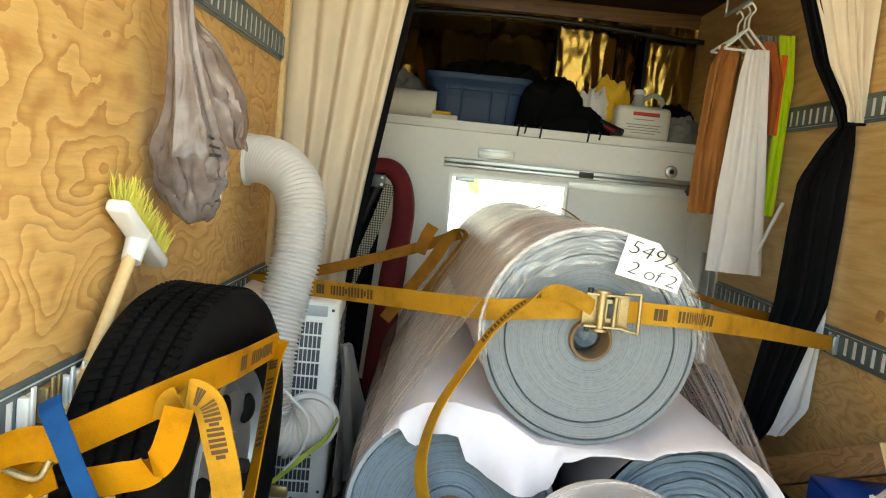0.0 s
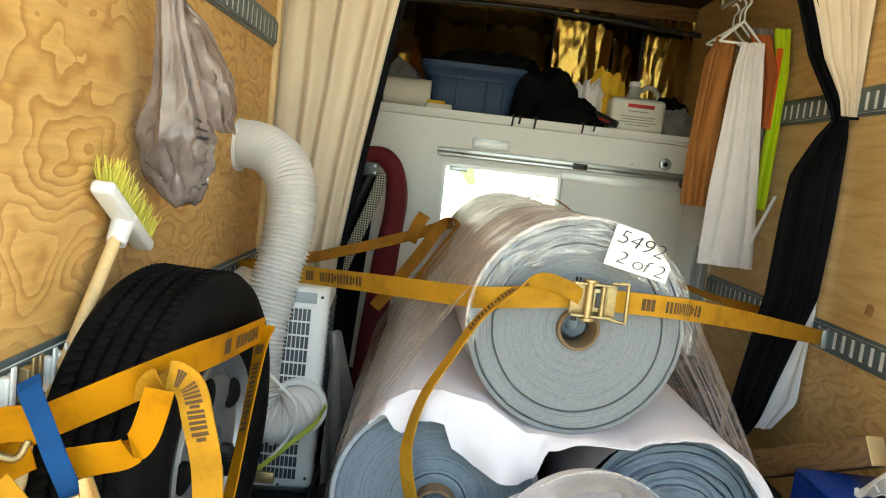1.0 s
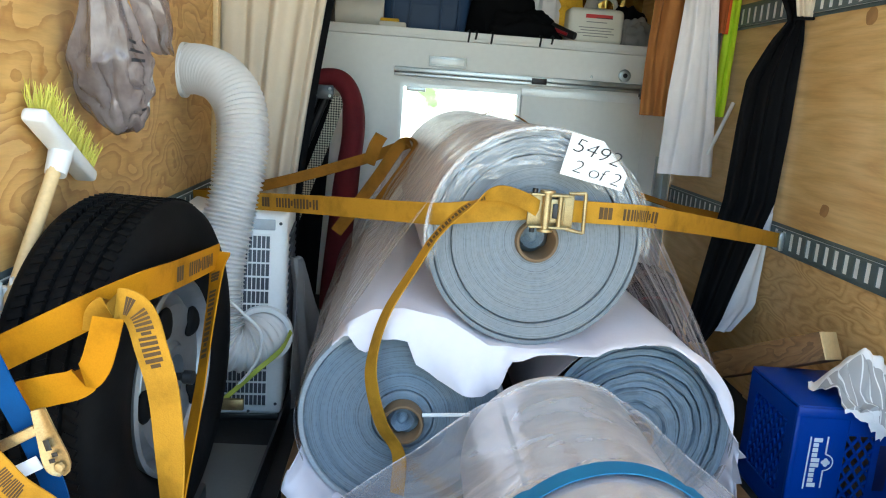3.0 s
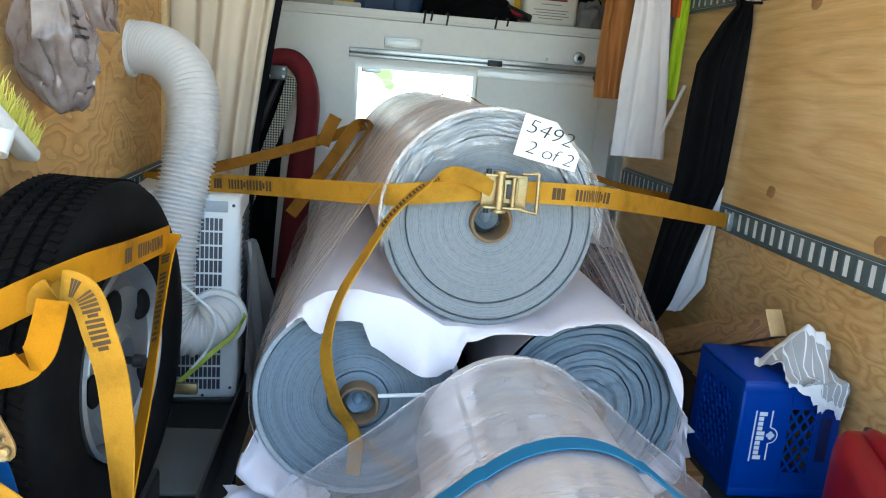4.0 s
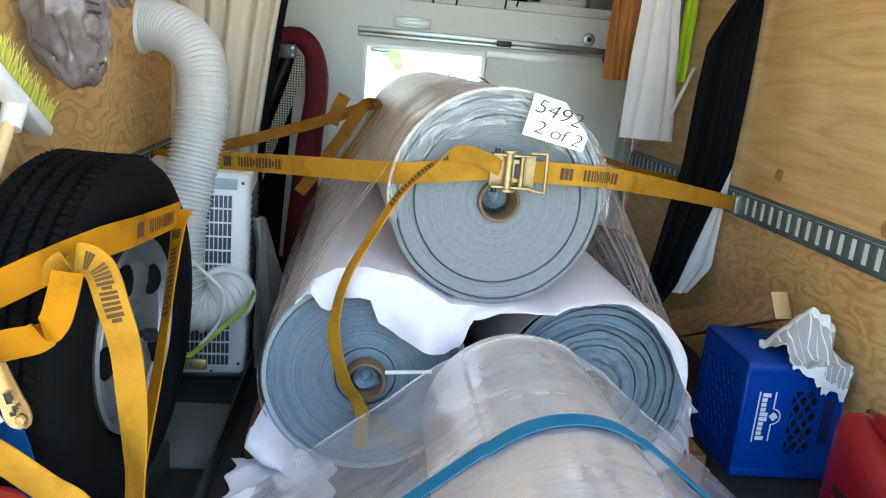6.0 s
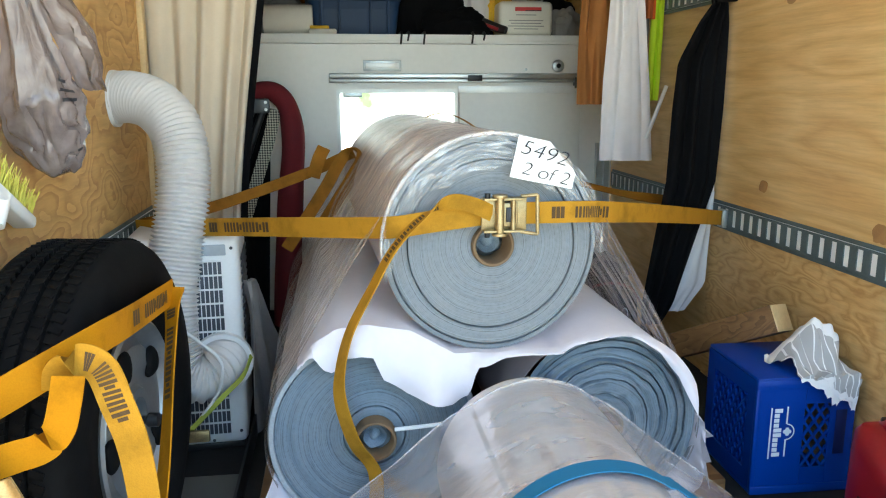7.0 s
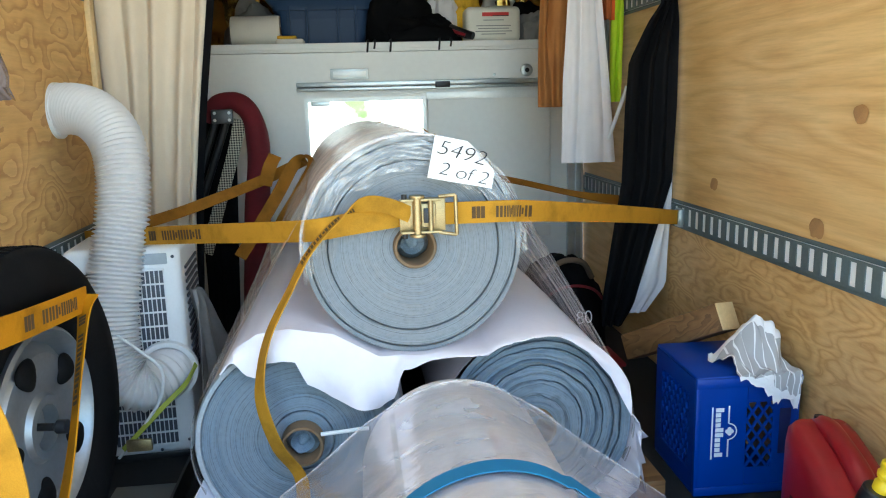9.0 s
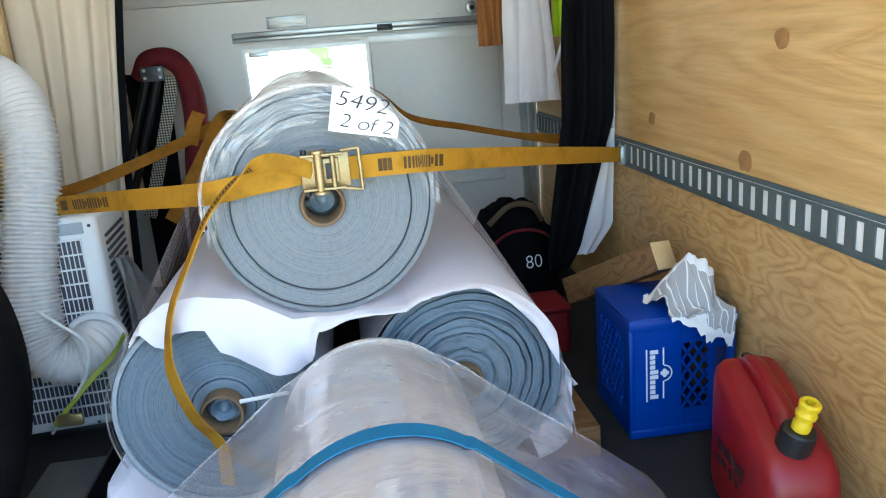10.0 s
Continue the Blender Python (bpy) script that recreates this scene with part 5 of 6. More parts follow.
part("tie_cord", tube([(1.325, 2.75, 1.350), (1.36, 2.738, 1.352), (1.392, 2.752, 1.356)], 0.005, 12, 8), black_cloth, cur)

# ---- folding chair behind the stack ----
ch = thing("folding_lounger", "folded red padded lounger with black frame and pale mesh", "lounger", pose(0, 3.62, 0))
part("padding", tube([(-0.20, 0, 0.02), (-0.185, 0, 0.35), (-0.165, 0, 0.62), (-0.145, 0, 0.84), (-0.165, 0, 0.99), (-0.225, 0, 1.055), (-0.30, 0, 1.05), (-0.35, 0.02, 0.98)], lambda u: 0.064 - 0.026 * min(1, u * 1.3) + 0.0015 * math.sin(u * 30), 70, 18), red_cloth, ch, "dark red padded edge")
fr = ribbon_frames([(-0.40, -0.01, 0.40, 1, 0, 0.2), (-0.315, -0.01, 0.65, 1, 0, 0.25), (-0.245, -0.01, 0.86, 1, 0, 0.3), (-0.215, -0.01, 0.98, 1, 0, 0.2)], 40)


def mesh_mat():
    m = Mat("pale_netting", 0.8)
    ch1 = m.node("ShaderNodeTexChecker", Vector=m.scaled(1, 1, 1, (0, 45, 0)), Scale=130.0)
    m.color(m.mix(ch1.outputs["Fac"], (0.55, 0.52, 0.42), (0.06, 0.06, 0.05)))
    return m.m


part("mesh_panel", ribbon(fr, 0.052, 0.01), mesh_mat(), ch, "pale woven netting")
for dx in (0.0, 0.045):
    part("pole", tube([(-0.53 - dx, -0.03, 0.28), (-0.262 - dx, -0.03, 0.99)], 0.016, 10, 12), black_steel, ch)
part("cover", hanging(lambda v: ((-0.42, 0.06, 1.0 - 0.98 * v), (-0.24 - 0.05 * v, 0.05, 0.98 - 0.96 * v)), 2, 0.01, 24, 20, 4.0), black_cloth, ch)
hinge = box(-0.325, -0.235, -0.065, -0.046, 0.965, 1.025, bevel=0.006)
part("hinge", hinge, plain("dark_bracket", (0.09, 0.10, 0.11), 0.4, 0.4), ch, "riveted black hinge bracket", at=pose(0, 0, 0, 0, 0, 0))
for k in range(4):
    part("rivet", lathe([(0, -0.003), (0.006, -0.002), (0.007, 0)], 12), bright_steel, ch, at=pose(-0.31 + 0.06 * (k % 2), -0.066, 0.98 + 0.03 * (k // 2)))

# ---- duffel, timber, red box behind the crate ----
duf = thing("duffel_bag", "black sports duffel with red piping and a white number", "bag", pose(1.10, 3.25, 0))
part("body", heap(0, 0, 0, 0.19, 0.24, 0.40, 3.0, 0.12), black_cloth, duf)
part("piping", tube([(-0.17, -0.16, 0.20), (-0.05, -0.20, 0.30), (0.08, -0.20, 0.29), (0.17, -0.16, 0.18)], 0.006, 24, 8), red_cloth, duf, "red piping")
part("carry_strap", tube([(-0.12, -0.15, 0.33), (-0.04, -0.17, 0.40), (0.05, -0.15, 0.39), (0.10, -0.12, 0.32)], 0.012, 24, 8), plain("brown_strap", (0.12, 0.08, 0.05), 0.8), duf)
lettering("number", "80", 0.072, print_white, duf, pose(0.020, -0.285, 0.200, 80, 0, 10))
beam = thing("timber_beam", "short rough timber post leaning behind the crate", "timber")
d = Vector((-0.17, 0.26, -0.16)).normalized()
m = Matrix.Translation((1.287, 2.162, 0.424)) @ Vector((0, 1, 0)).rotation_difference(d).to_matrix().to_4x4()
part("post", box(-0.041, 0.041, 0, 0.36, -0.040, 0.040, bevel=0.004), lumber, beam, at=m)
part("cut_end", box(-0.040, 0.040, -0.0025, 0.002, -0.039, 0.039, bevel=0.001), pale_wood, beam, "pale cut end, lighter than the shaded post", at=m)
tb = thing("red_box", "dark red plastic box on the floor behind the crate", "box", pose(1.055, 2.56, 0))
part("body", box(-0.075, 0.075, -0.02, 0.16, 0, 0.150, bevel=0.015, seg=3), plain("dull_red_plastic", (0.13, 0.005, 0.009), 0.6, spec=0.2), tb)
part("lid", box(-0.08, 0.08, -0.025, 0.165, 0.151, 0.166, bevel=0.006), plain("dull_red_plastic", (0.13, 0.005, 0.009), 0.6, spec=0.2), tb)

# ---- milk crate ----
cr = thing("milk_crate", "blue plastic milk crate lying on its side", "crate", pose(1.108, 1.952, 0, 0, 0, -1.5))
W_, D_, H_ = 0.276, 0.285, 0.330


def lattice(owner, u0, u1, v0, v1, put, step=0.030, wide=0.0065):
    """Crossed diagonal bars in the rectangle, each a part; put(u, v, d) gives the place at depth d."""
    for sgn in (1, -1):
        for k in range(-14, 28):
            pts = []
            for i in range(41):
                u = u0 + (u1 - u0) * i / 40
                v = v0 + (u - u0) * 1.45 * sgn + k * step * 1.45
                if v0 <= v <= v1:
                    pts.append((u, v))
            if len(pts) < 2:
                continue
            (ua, va), (ub, vb) = pts[0], pts[-1]
            ln = math.hypot(ub - ua, vb - va)
            nu, nv = -(vb - va) / ln * wide / 2, (ub - ua) / ln * wide / 2
            quad = [(ua - nu, va - nv), (ub - nu, vb - nv), (ub + nu, vb + nv), (ua + nu, va + nv)]
            bm = bmesh.new()
            f0, f1 = [bm.verts.new(put(u, v, 0)) for u, v in quad], [bm.verts.new(put(u, v, 0.006)) for u, v in quad]
            bm.faces.new(f0)
            bm.faces.new(f1[::-1])
            for q in range(4):
                bm.faces.new((f0[q], f0[(q + 1) % 4], f1[(q + 1) % 4], f1[q]))
            part("lattice_bar", bm, blue_crate, owner, smooth=False)


fw = box(0, 0.135, 0, 0.008, 0.012, H_ - 0.012, bevel=0.002)
add_box(fw, 0.205, W_, 0, 0.008, 0.012, H_ - 0.012, bevel=0.002)
add_box(fw, 0.135, 0.205, 0, 0.008, H_ - 0.075, H_ - 0.012)
add_box(fw, 0.135, 0.205, 0, 0.008, 0.012, 0.075)
lattice(cr, 0.135, 0.205, 0.075, H_ - 0.075, lambda u, v, d: (u, 0.001 + d, v))
part("front_side", fw, blue_crate, cr, smooth=False)
# thin slab in darkened crate blue paints the grip slot's shade
part("grip_shade", box(0.222, 0.252, -0.0025, -0.0005, 0.11, 0.235, bevel=0.0008), plain("shaded_crate_blue", (0.002, 0.012, 0.09), 0.5), cr, "dark blue slab for the shaded hand grip slot")
lw = box(0, 0.008, 0.008, 0.05, 0.012, H_ - 0.012)
add_box(lw, 0, 0.008, D_ - 0.045, D_, 0.012, H_ - 0.012)
add_box(lw, 0, 0.008, 0.05, D_ - 0.045, H_ - 0.06, H_ - 0.012)
add_box(lw, 0, 0.008, 0.05, D_ - 0.045, 0.012, 0.06)
lattice(cr, 0.05, D_ - 0.045, 0.06, H_ - 0.06, lambda u, v, d: (0.001 + d, u, v))
part("bottom_side", lw, blue_crate, cr, smooth=False)
part("top_side", box(0, W_, 0, D_, H_ - 0.010, H_, bevel=0.004), blue_crate, cr)
part("low_side", box(0, W_, 0, D_, 0, 0.010, bevel=0.004), blue_crate, cr)
part("back_side", box(0, W_, D_ - 0.008, D_ - 0.001, 0.011, H_ - 0.011), blue_crate, cr, smooth=False)
ribs = box(-0.004, 0.010, -0.004, 0.010, 0.004, H_ - 0.002, bevel=0.003)
add_box(ribs, -0.003, W_ + 0.002, -0.005, -0.0005, H_ - 0.030, H_ - 0.004, bevel=0.002)
add_box(ribs, -0.003, W_ + 0.002, -0.005, -0.0005, 0.004, 0.028, bevel=0.002)
part("rim_ribs", ribs, blue_crate, cr)
lg = box(0.040, 0.0435, -0.0022, -0.0005, 0.105, 0.248)
add_box(lg, 0.084, 0.0875, -0.0022, -0.0005, 0.110, 0.158)
add_box(lg, 0.084, 0.0875, -0.0022, -0.0005, 0.202, 0.250)
for k in range(12):
    a0, a1 = radians(-85 + 170 * k / 12), radians(-85 + 170 * (k + 1) / 12)
    q4 = [(0.0855 + r * math.cos(a), 0.180 + r * math.sin(a)) for r, a in ((0.020, a0), (0.0235, a0), (0.0235, a1), (0.020, a1))]
    lg.faces.new([lg.verts.new((u, -0.0022, v)) for u, v in q4])
for k in range(10):
    zz = 0.245 - 0.0137 * k
    hgt = 0.0105
    add_box(lg, 0.0505, 0.064 + (0.008 if k in (0, 4, 5, 9) else 0.0), -0.0022, -0.0005, zz - hgt, zz)
for dx, dz in ((-0.006, 0), (0.006, 0), (0, 0.006), (0, -0.006)):
    c = lathe([(0, -0.0022), (0.0055, -0.0022), (0.0055, -0.0005)], 12)
    join(lg, c, Matrix.Translation((0.089 + dx, 0, 0.180 + dz)))
part("printed_logo", lg, print_white, cr, "white printed dairy mark", smooth=False)

# ---- rag on the crate ----
def rag_mat():
    m = Mat("checked_rag", 0.95)
    uv = m.node("ShaderNodeUVMap").outputs[0]
    w1 = m.node("ShaderNodeSeparateXYZ", Vector=uv)
    # a broad grey band with thin white lines across it, in a white cloth
    bend = m.math("ADD", w1.outputs["Y"], m.math("MULTIPLY", w1.outputs["X"], -0.25))
    band = m.math("LESS_THAN", m.math("ABSOLUTE", m.math("SUBTRACT", bend, 0.40)), 0.20)
    line = m.math("GREATER_THAN", m.math("SINE", m.math("MULTIPLY", w1.outputs["X"], 60.0)), 0.90)
    c = m.mix(band, (0.82, 0.82, 0.84), (0.40, 0.40, 0.41))
    m.color(m.mix(line, c, (0.82, 0.82, 0.84)))
    m.bump(m.noise(scale=300, detail=2), 0.4, 0.001)
    return m.m


def crumpled(rows, mat_given, name, label, category, uvs=True):
    bm = bmesh.new()
    lay = bm.loops.layers.uv.new("UVMap")
    vs = [[bm.verts.new(p) for p in r] for r in rows]
    n, m = len(vs) - 1, len(vs[0]) - 1
    for i in range(n):
        for j in range(m):
            f = bm.faces.new((vs[i][j], vs[i][j + 1], vs[i + 1][j + 1], vs[i + 1][j]))
            for lp, (a, b) in zip(f.loops, ((i, j), (i, j + 1), (i + 1, j + 1), (i + 1, j))):
                lp[lay].uv = (b / m, a / n)
    ob = part(name, bm, mat_given)
    return tagged(ob, label, category)


rows = []
for i in range(49):
    v = i / 48
    row = []
    for k in range(49):
        u = k / 48
        # heaped on the crate's top at the back, hanging to a point in front
        cx = 1.283 + (u - 0.5) * (0.165 - 0.08 * max(0, v - 0.62) / 0.38) + 0.07 * max(0, v - 0.55)
        if v < 0.60:
            y = 2.10 - 0.175 * v / 0.60
            z = 0.345 + 0.140 * math.sin(min(1, v / 0.55) * math.pi) * max(0.1, math.sin(u * math.pi) ** 0.6 * (0.45 + 0.6 * u))
        else:
            y = 1.925 - 0.012 * (v - 0.6)
            z = 0.345 - (v - 0.60) / 0.40 * (0.030 + 0.075 * u)
        q = Vector((u * 3.1, v * 3.3, 2))
        cr1 = 1.1 * noise.noise(q) + 0.75 * abs(noise.noise(q * 1.9 + Vector((3, 1, 0)))) - 0.3 + 0.12 * noise.noise(q * 3.6)
        row.append((cx + 0.018 * cr1, y + (0.020 * noise.noise(q * 1.7 + Vector((5, 0, 0))) if v < 0.6 else -0.006 - 0.010 * abs(cr1)), max(z + 0.034 * cr1, 0.334 if v < 0.58 else 0)))
    rows.append(row)
crumpled(rows, rag_mat(), "rag", "crumpled white and grey checked rag draped on the crate", "rag")

# ---- fuel can ----
can = thing("fuel_can", "red plastic fuel can with a yellow spout", "fuel can", pose(1.262, 1.565, 0, 0, 0, -8) @ Matrix.Scale(0.95, 4))
rows = []
for z, sx, sy, y0 in ((0.0, 0.070, 0.165, 0), (0.006, 0.080, 0.176, 0), (0.03, 0.084, 0.180, 0), (0.10, 0.084, 0.180, 0), (0.19, 0.083, 0.178, 0), (0.225, 0.080, 0.172, 0.002), (0.245, 0.070, 0.155, 0.006), (0.255, 0.050, 0.125, 0.01), (0.258, 0.0, 0.0, 0.01)):
    ring = []
    for k in range(56):
        a = 2 * math.pi * k / 56
        c, s = math.cos(a), math.sin(a)
        e = 0.34
        ring.append((sx * math.copysign(abs(c) ** e, c), y0 + sy * math.copysign(abs(s) ** e, s), z + (0.030 + 0.055 * (y0 + sy * math.copysign(abs(s) ** e, s)) / 0.18) * (z > 0.18)))
    rows.append(ring)
bm = grid_mesh(rows, close_u=True)
bmesh.ops.remove_doubles(bm, verts=bm.verts[:], dist=1e-5)
part("body", bm, red_plastic, can)
part("handle", tube([(0.005, 0.160, 0.27), (0.005, 0.148, 0.308), (0.005, 0.10, 0.320), (0.005, 0.03, 0.306), (0.005, -0.03, 0.284), (0.005, -0.075, 0.25)], lambda u: 0.026 + 0.003 * math.cos(u * 6), 40, 18), red_plastic, can, "moulded red carrying handle")
part("vent_cap", lathe([(0, 0.03), (0.014, 0.03), (0.016, 0.026), (0.016, 0)], 20, "z"), black_plastic, can, at=pose(0.0, 0.150, 0.312) @ Matrix.Scale(0.8, 4))
part("spout_collar", lathe([(0, 0.03), (0.030, 0.03), (0.034, 0.026), (0.036, 0.0), (0.036, -0.02)], 32, "z"), black_plastic, can, "black threaded collar", at=pose(0.0, -0.112, 0.262, 14, 10, 0))
part("spout", lathe([(0.018, 0.028), (0.019, 0.046), (0.016, 0.050), (0.015, 0.058), (0.020, 0.062), (0.0215, 0.070), (0.018, 0.076), (0.017, 0.082), (0.021, 0.085), (0.0215, 0.094), (0.017, 0.099), (0.011, 0.097), (0.011, 0.08), (0, 0.08)], 32, "z"), yellow_plastic, can, "yellow ribbed pouring spout", at=pose(0.0, -0.112, 0.262, 14, 10, 0))
bm = bmesh.new()
for k, (wd, zz) in enumerate(((0.155, 0.168), (0.130, 0.128))):
    n = 9 if k == 0 else 7
    for q in range(n):
        if k == 1 and q in (3,):
            continue
        y = 0.085 - wd * q / n
        add_box(bm, -0.0875, -0.0855, y - wd / n * 0.72, y, zz - (0.026 if k == 0 else 0.018) + 0.004 * math.sin(q * 3), zz + 0.003 * math.sin(q * 5))
part("marker_writing", bm, plain("faded_marker", (0.05, 0.01, 0.012), 0.6), can, "faded black marker scrawl", smooth=False)

# ---- things on the shelf ----
DECK = 1.313
tw = thing("paper_towel_roll", "roll of white paper towel lying on the shelf", "paper roll", pose(-0.17, 4.07, DECK + 0.072))
part("roll", lathe([(0.018, -0.115), (0.068, -0.115), (0.071, -0.110), (0.072, 0.108), (0.070, 0.113), (0.018, 0.113)], 40, "x"), towel_paper, tw)
part("tube", lathe([(0.017, -0.117), (0.019, -0.117), (0.019, 0.115), (0.017, 0.115)], 24, "x"), card, tw)
pad = part("folded_pad", box(-0.075, 0.055, 3.965, 4.10, DECK, DECK + 0.028, bevel=0.008), towel_paper)
tagged(pad, "small folded white pad on the shelf", "cloth")
yel = part("yellow_note", box(-0.07, 0.02, 4.00, 4.08, DECK + 0.029, DECK + 0.045, bevel=0.005), yellow_cloth)
tagged(yel, "small yellow cloth on the folded pad", "cloth")
bn = thing("storage_bin", "dark blue plastic storage bin full of clothes", "storage bin", pose(0.145, 4.24, DECK))
rows = []
for z, sx, sy in ((0.0, 0.19, 0.13), (0.004, 0.20, 0.14), (0.165, 0.225, 0.155), (0.17, 0.24, 0.168), (0.19, 0.243, 0.171), (0.215, 0.268, 0.190), (0.222, 0.272, 0.193), (0.245, 0.272, 0.193), (0.248, 0.266, 0.188), (0.20, 0.238, 0.165), (0.12, 0.215, 0.15)):
    ring = []
    for k in range(48):
        a = 2 * math.pi * k / 48
        c, s = math.cos(a), math.sin(a)
        ring.append((sx * math.copysign(abs(c) ** 0.25, c), sy * math.copysign(abs(s) ** 0.25, s), z))
    rows.append(ring)
bm = grid_mesh(rows, close_u=True)
part("tub", bm, blue_bin, bn)
for x in (-0.16, -0.075, 0.075, 0.16):
    part("rib", box(x - 0.006, x + 0.006, -0.170, -0.142, 0.01, 0.20, bevel=0.003), blue_bin, bn)
part("clothes", heap(0, 0, 0.12, 0.20, 0.13, 0.22, 4.0, 0.4), black_cloth, bn, "dark clothes piled inside")
for cx, cy, rx, ry, h, sd, mt, lb in ((0.53, 4.20, 0.20, 0.17, 0.28, 1.0, black_cloth, "heap of black jackets on the shelf"), (0.63, 4.03, 0.17, 0.09, 0.13, 8.0, black_cloth, "folded black bag at the shelf's edge"), (0.33, 4.50, 0.26, 0.16, 0.40, 12.0, black_cloth, "tall heap of dark clothes against the foil"), (-0.22, 4.36, 0.14, 0.14, 0.24, 15.0, grey_cloth, "grey bundle behind the paper towel"), (1.17, 4.06, 0.085, 0.08, 0.13, 17.0, grey_cloth, "crumpled grey bag by the jug"), (1.18, 4.25, 0.11, 0.09, 0.20, 27.0, black_cloth, "dark bundle behind the jug")):
    h_ = part("clothing", heap(cx, cy, DECK, rx, ry, h, sd, 0.4), mt)
    tagged(h_, lb, "clothes")
h_ = part("yellow_rag", heap(0.83, 4.17, DECK + 0.0, 0.125, 0.08, 0.27, 21.0, 0.5), yellow_cloth)
tagged(h_, "crumpled yellow and white work cloth", "cloth")
h_ = part("white_rag", heap(0.745, 4.13, DECK, 0.085, 0.06, 0.24, 31.0, 0.5), white_lining)
tagged(h_, "crumpled white work cloth on the shelf", "cloth")
fl = thing("flashlight", "black torch with a red grip on the shelf", "torch", pose(0.80, 3.985, DECK + 0.03, 0, 0, -25))
part("barrel", tube([(-0.05, 0, 0.035), (0.02, 0, 0.01), (0.07, -0.01, -0.005)], lambda u: 0.024 - 0.006 * u, 14, 16), black_plastic, fl)
part("grip", tube([(-0.035, -0.022, 0.025), (0.035, -0.022, 0.0)], 0.008, 8, 10), red_plastic, fl, "red grip stripe")
jug = thing("oil_jug", "white plastic oil jug with a printed label", "jug", pose(0.965, 4.05, DECK))
part("body", box(-0.135, 0.135, -0.07, 0.07, 0, 0.165, bevel=0.025, seg=4), jug_white, jug)
bm = box(-0.055, 0.075, -0.0725, -0.0705, 0.118, 0.136)
part("label_mark", bm, print_red, jug, "red and dark maker's mark", smooth=False)
part("label_mark", box(-0.005, 0.075, -0.0735, -0.073, 0.118, 0.122), ink, jug, smooth=False)
bm = bmesh.new()
for k, wd in enumerate((0.10, 0.0, 0.17, 0.15, 0.18, 0.12)):
    if wd:
        add_box(bm, -wd / 2, wd / 2, -0.0725, -0.0705, 0.098 - 0.013 * k, 0.102 - 0.013 * k)
part("label_lines", bm, plain("grey_print", (0.25, 0.25, 0.24), 0.6), jug, smooth=False)
jg = thing("fluid_jug", "grey plastic fluid jug with a moulded handle", "jug", pose(1.03, 4.22, DECK))
part("body", box(-0.085, 0.085, -0.06, 0.06, 0, 0.19, bevel=0.03, seg=4), grey_jug, jg)
part("neck", lathe([(0.045, 0.17), (0.030, 0.215), (0.026, 0.235), (0.026, 0.25)], 24, "z"), grey_jug, jg, at=pose(-0.045, 0, 0))
part("cap", lathe([(0.030, 0.246), (0.030, 0.268), (0.026, 0.272), (0, 0.272)], 24, "z"), white_plastic, jg, at=pose(-0.045, 0, 0))
part("handle", tube([(-0.02, 0, 0.225), (0.03, 0, 0.250), (0.075, 0, 0.225), (0.085, 0, 0.15)], 0.013, 24, 12), grey_jug, jg)
for x, dz in ((0.352, 0.035), (0.385, 0.02), (0.46, 0.035), (0.69, 0.03), (0.745, 0.015)):
    bk = part("bungee_hook", tube([(x, 3.98, DECK + 0.01), (x + 0.004, BACK - 0.002, DECK + 0.012), (x + 0.002, BACK - 0.018, DECK - 0.006), (x - 0.002, BACK - 0.018, DECK - 0.01 - dz)], 0.0045, 20, 8), black_plastic)
    tagged(bk, "black bungee hook over the shelf's edge", "hook", group="hooks on the shelf")
rod = part("ceiling_bow", tube([(LEFT, 4.60, 1.93), (0.4, 4.60, 1.97), (RIGHT, 4.60, 1.93)], 0.014, 30, 12), black_steel)
tagged(rod, "dark steel roof bow before the foil wall", "roof bow", kind="structure")


# ---- clothes on hangers ----
def hanger(x, y, z, turn, half, label):
    hg = thing("clothes_hanger", label, "hanger", pose(x, y, z, 0, 0, turn), group="hangers on the rod")
    part("hook", tube([(0, 0, 0), (0, 0, 0.045), (0.018, 0, 0.075), (0.0, 0, 0.098), (-0.016, 0, 0.085)], 0.004, 24, 8), white_plastic, hg)
    for sgn in (-1, 1):
        part("arm", tube([(0, 0, 0), (sgn * half, 0, -0.085)], 0.005, 8, 8), white_plastic, hg)
    part("crossbar", tube([(-half, 0, -0.085), (half, 0, -0.085)], 0.005, 8, 8), white_plastic, hg)
    return hg


part("trim_rod", tube([(1.16, 3.18, 1.86), (1.17, 3.60, 1.86)], 0.009, 10, 12), zinc)
tagged(bpy.data.objects["trim_rod"], "short metal hanging rod near the ceiling", "rod", kind="structure")
for yy in (3.19, 3.59):
    part("rod_bracket", tube([(1.165, yy, 1.86), (1.165, yy, TOP)], 0.005, 6, 8), zinc, bpy.data.objects["trim_rod"])
hanger(1.155, 3.27, 1.74, 0, 0.085, "white plastic clothes hanger with a towel")
hanger(1.170, 3.36, 1.75, 12, 0.10, "white plastic clothes hanger with a brown coat")
hanger(1.180, 3.46, 1.75, 20, 0.12, "white plastic clothes hanger with a work vest")


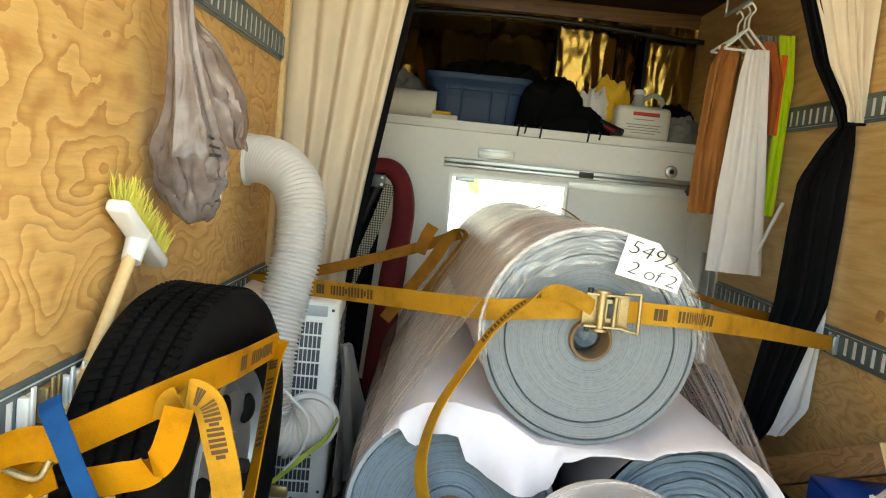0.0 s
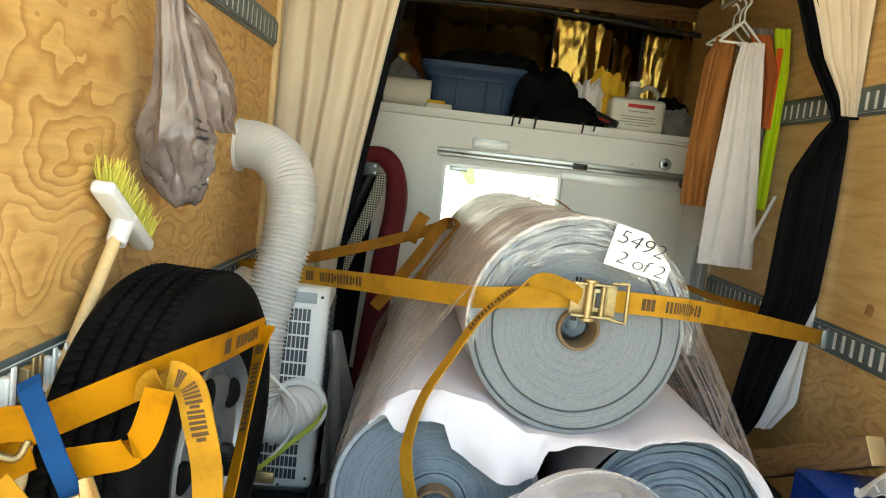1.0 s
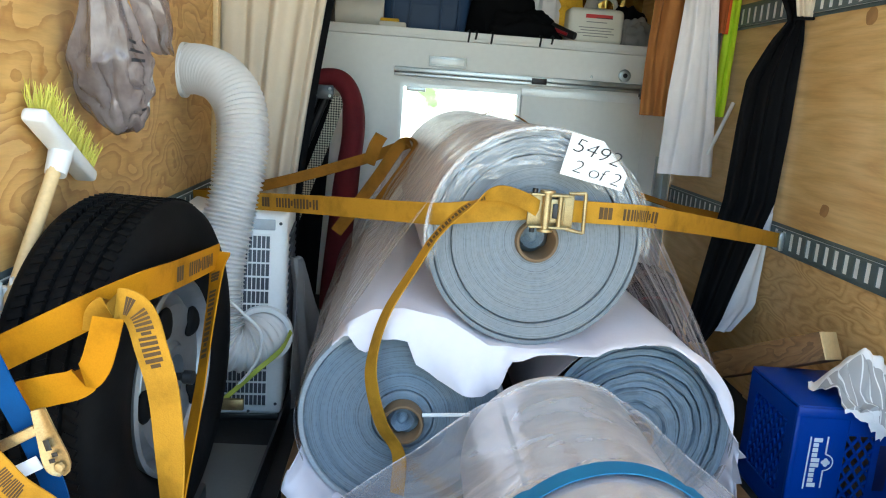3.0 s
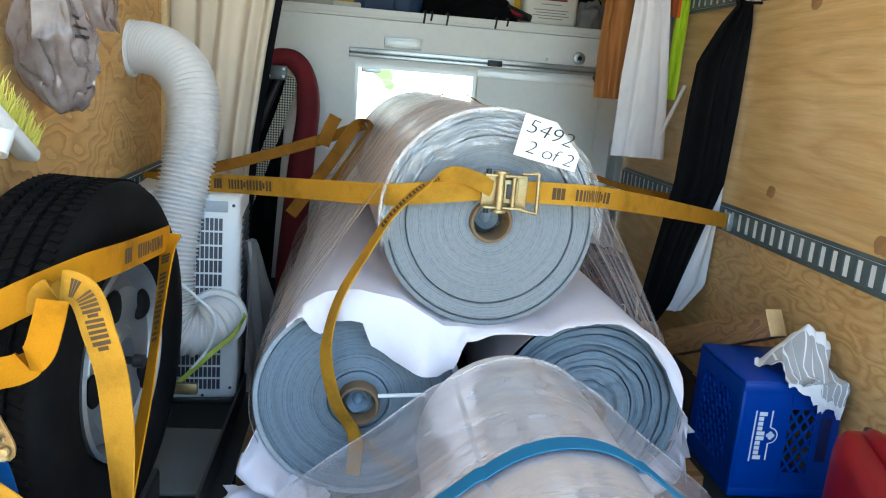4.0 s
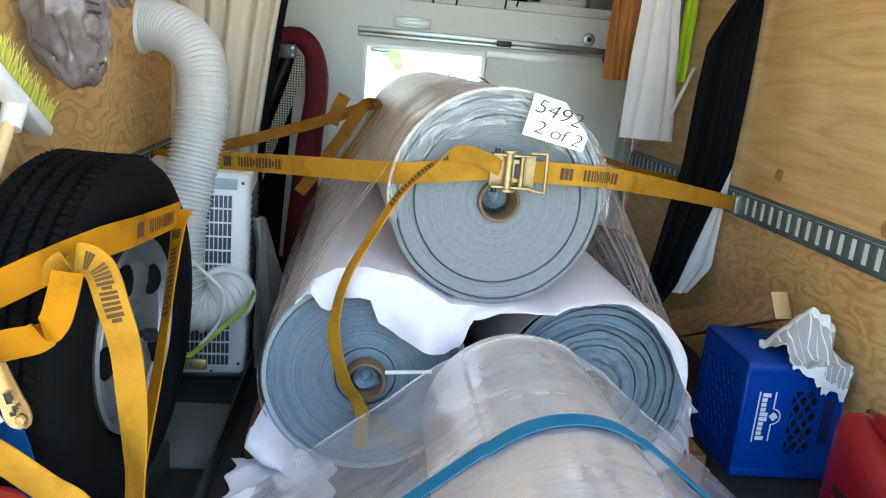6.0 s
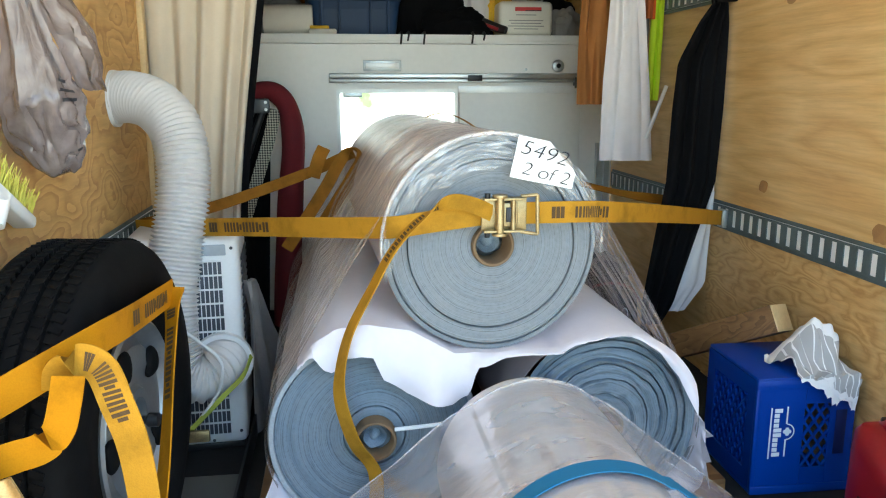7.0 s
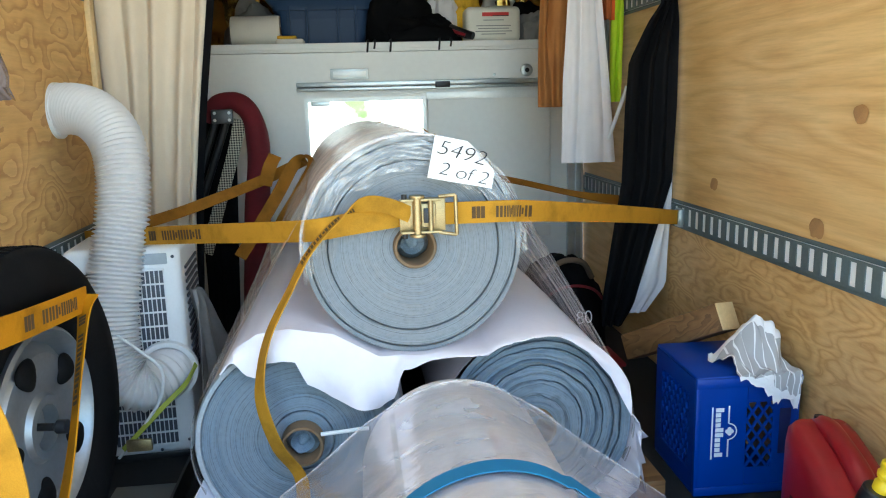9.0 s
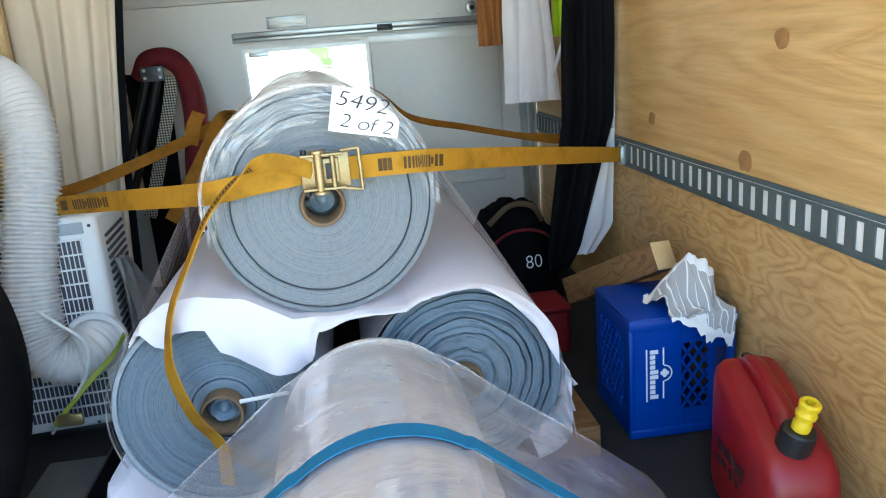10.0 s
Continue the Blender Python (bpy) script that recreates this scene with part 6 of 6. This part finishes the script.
def garment(name, label, category, mat_given, edges, folds, depth, seed, z0, z1, y):
    def ends(v):
        z = z0 + (z1 - z0) * v
        a, b = edges(z)
        return (a, y, z), (b, y - 0.02, z)
    g = part(name, hanging(ends, folds, depth, 44, 40, seed, 0.006), mat_given)
    return tagged(g, label, category)


def lin(zs, a, b):
    return lambda z: (float(np.interp(z, zs, a)), float(np.interp(z, zs, b)))


garment("towel", "long white towel hanging from a hanger", "towel", towel_cloth, lin((0.775, 1.1, 1.55, 1.66), (1.105, 1.11, 1.135, 1.15), (1.318, 1.29, 1.24, 1.23)), 2.2, 0.012, 1.0, 1.655, 0.775, 3.25)
garment("brown_coat", "brown canvas coat hanging on a hanger", "coat", brown_cloth, lin((1.0, 1.3, 1.6, 1.68), (1.03, 1.035, 1.05, 1.08), (1.14, 1.14, 1.16, 1.16)), 1.6, 0.020, 2.0, 1.68, 1.0, 3.34)
garment("rust_sleeve", "rust-coloured shirt beside the towel", "shirt", rust_cloth, lin((1.33, 1.55, 1.70), (1.262, 1.255, 1.20), (1.315, 1.32, 1.27)), 1.5, 0.012, 3.0, 1.70, 1.34, 3.30)
garment("grey_shirt", "grey shirt among the hanging clothes", "shirt", grey_cloth, lin((1.05, 1.4, 1.74), (1.28, 1.27, 1.22), (1.335, 1.335, 1.31)), 2, 0.012, 4.0, 1.74, 1.08, 3.38)
v_ = garment("safety_vest", "bright yellow safety vest with orange trim", "safety vest", vest_yellow, lin((1.01, 1.25, 1.55, 1.74), (1.338, 1.338, 1.345, 1.31), (1.372, 1.380, 1.382, 1.36)), 1.5, 0.010, 5.0, 1.74, 1.015, 3.34)
part("orange_trim", hanging(lambda v: ((1.318, 3.315, 1.66 - 0.32 * v), (1.340, 3.31, 1.66 - 0.32 * v)), 0.5, 0.003, 8, 16, 3.0), vest_orange, v_, "orange trim")
stick = part("white_stick", tube([(1.365, 3.22, 1.075), (1.29, 3.22, 0.865)], 0.008, 8, 10), white_plastic)
tagged(stick, "thin white plastic stick leaning by the towel", "stick")
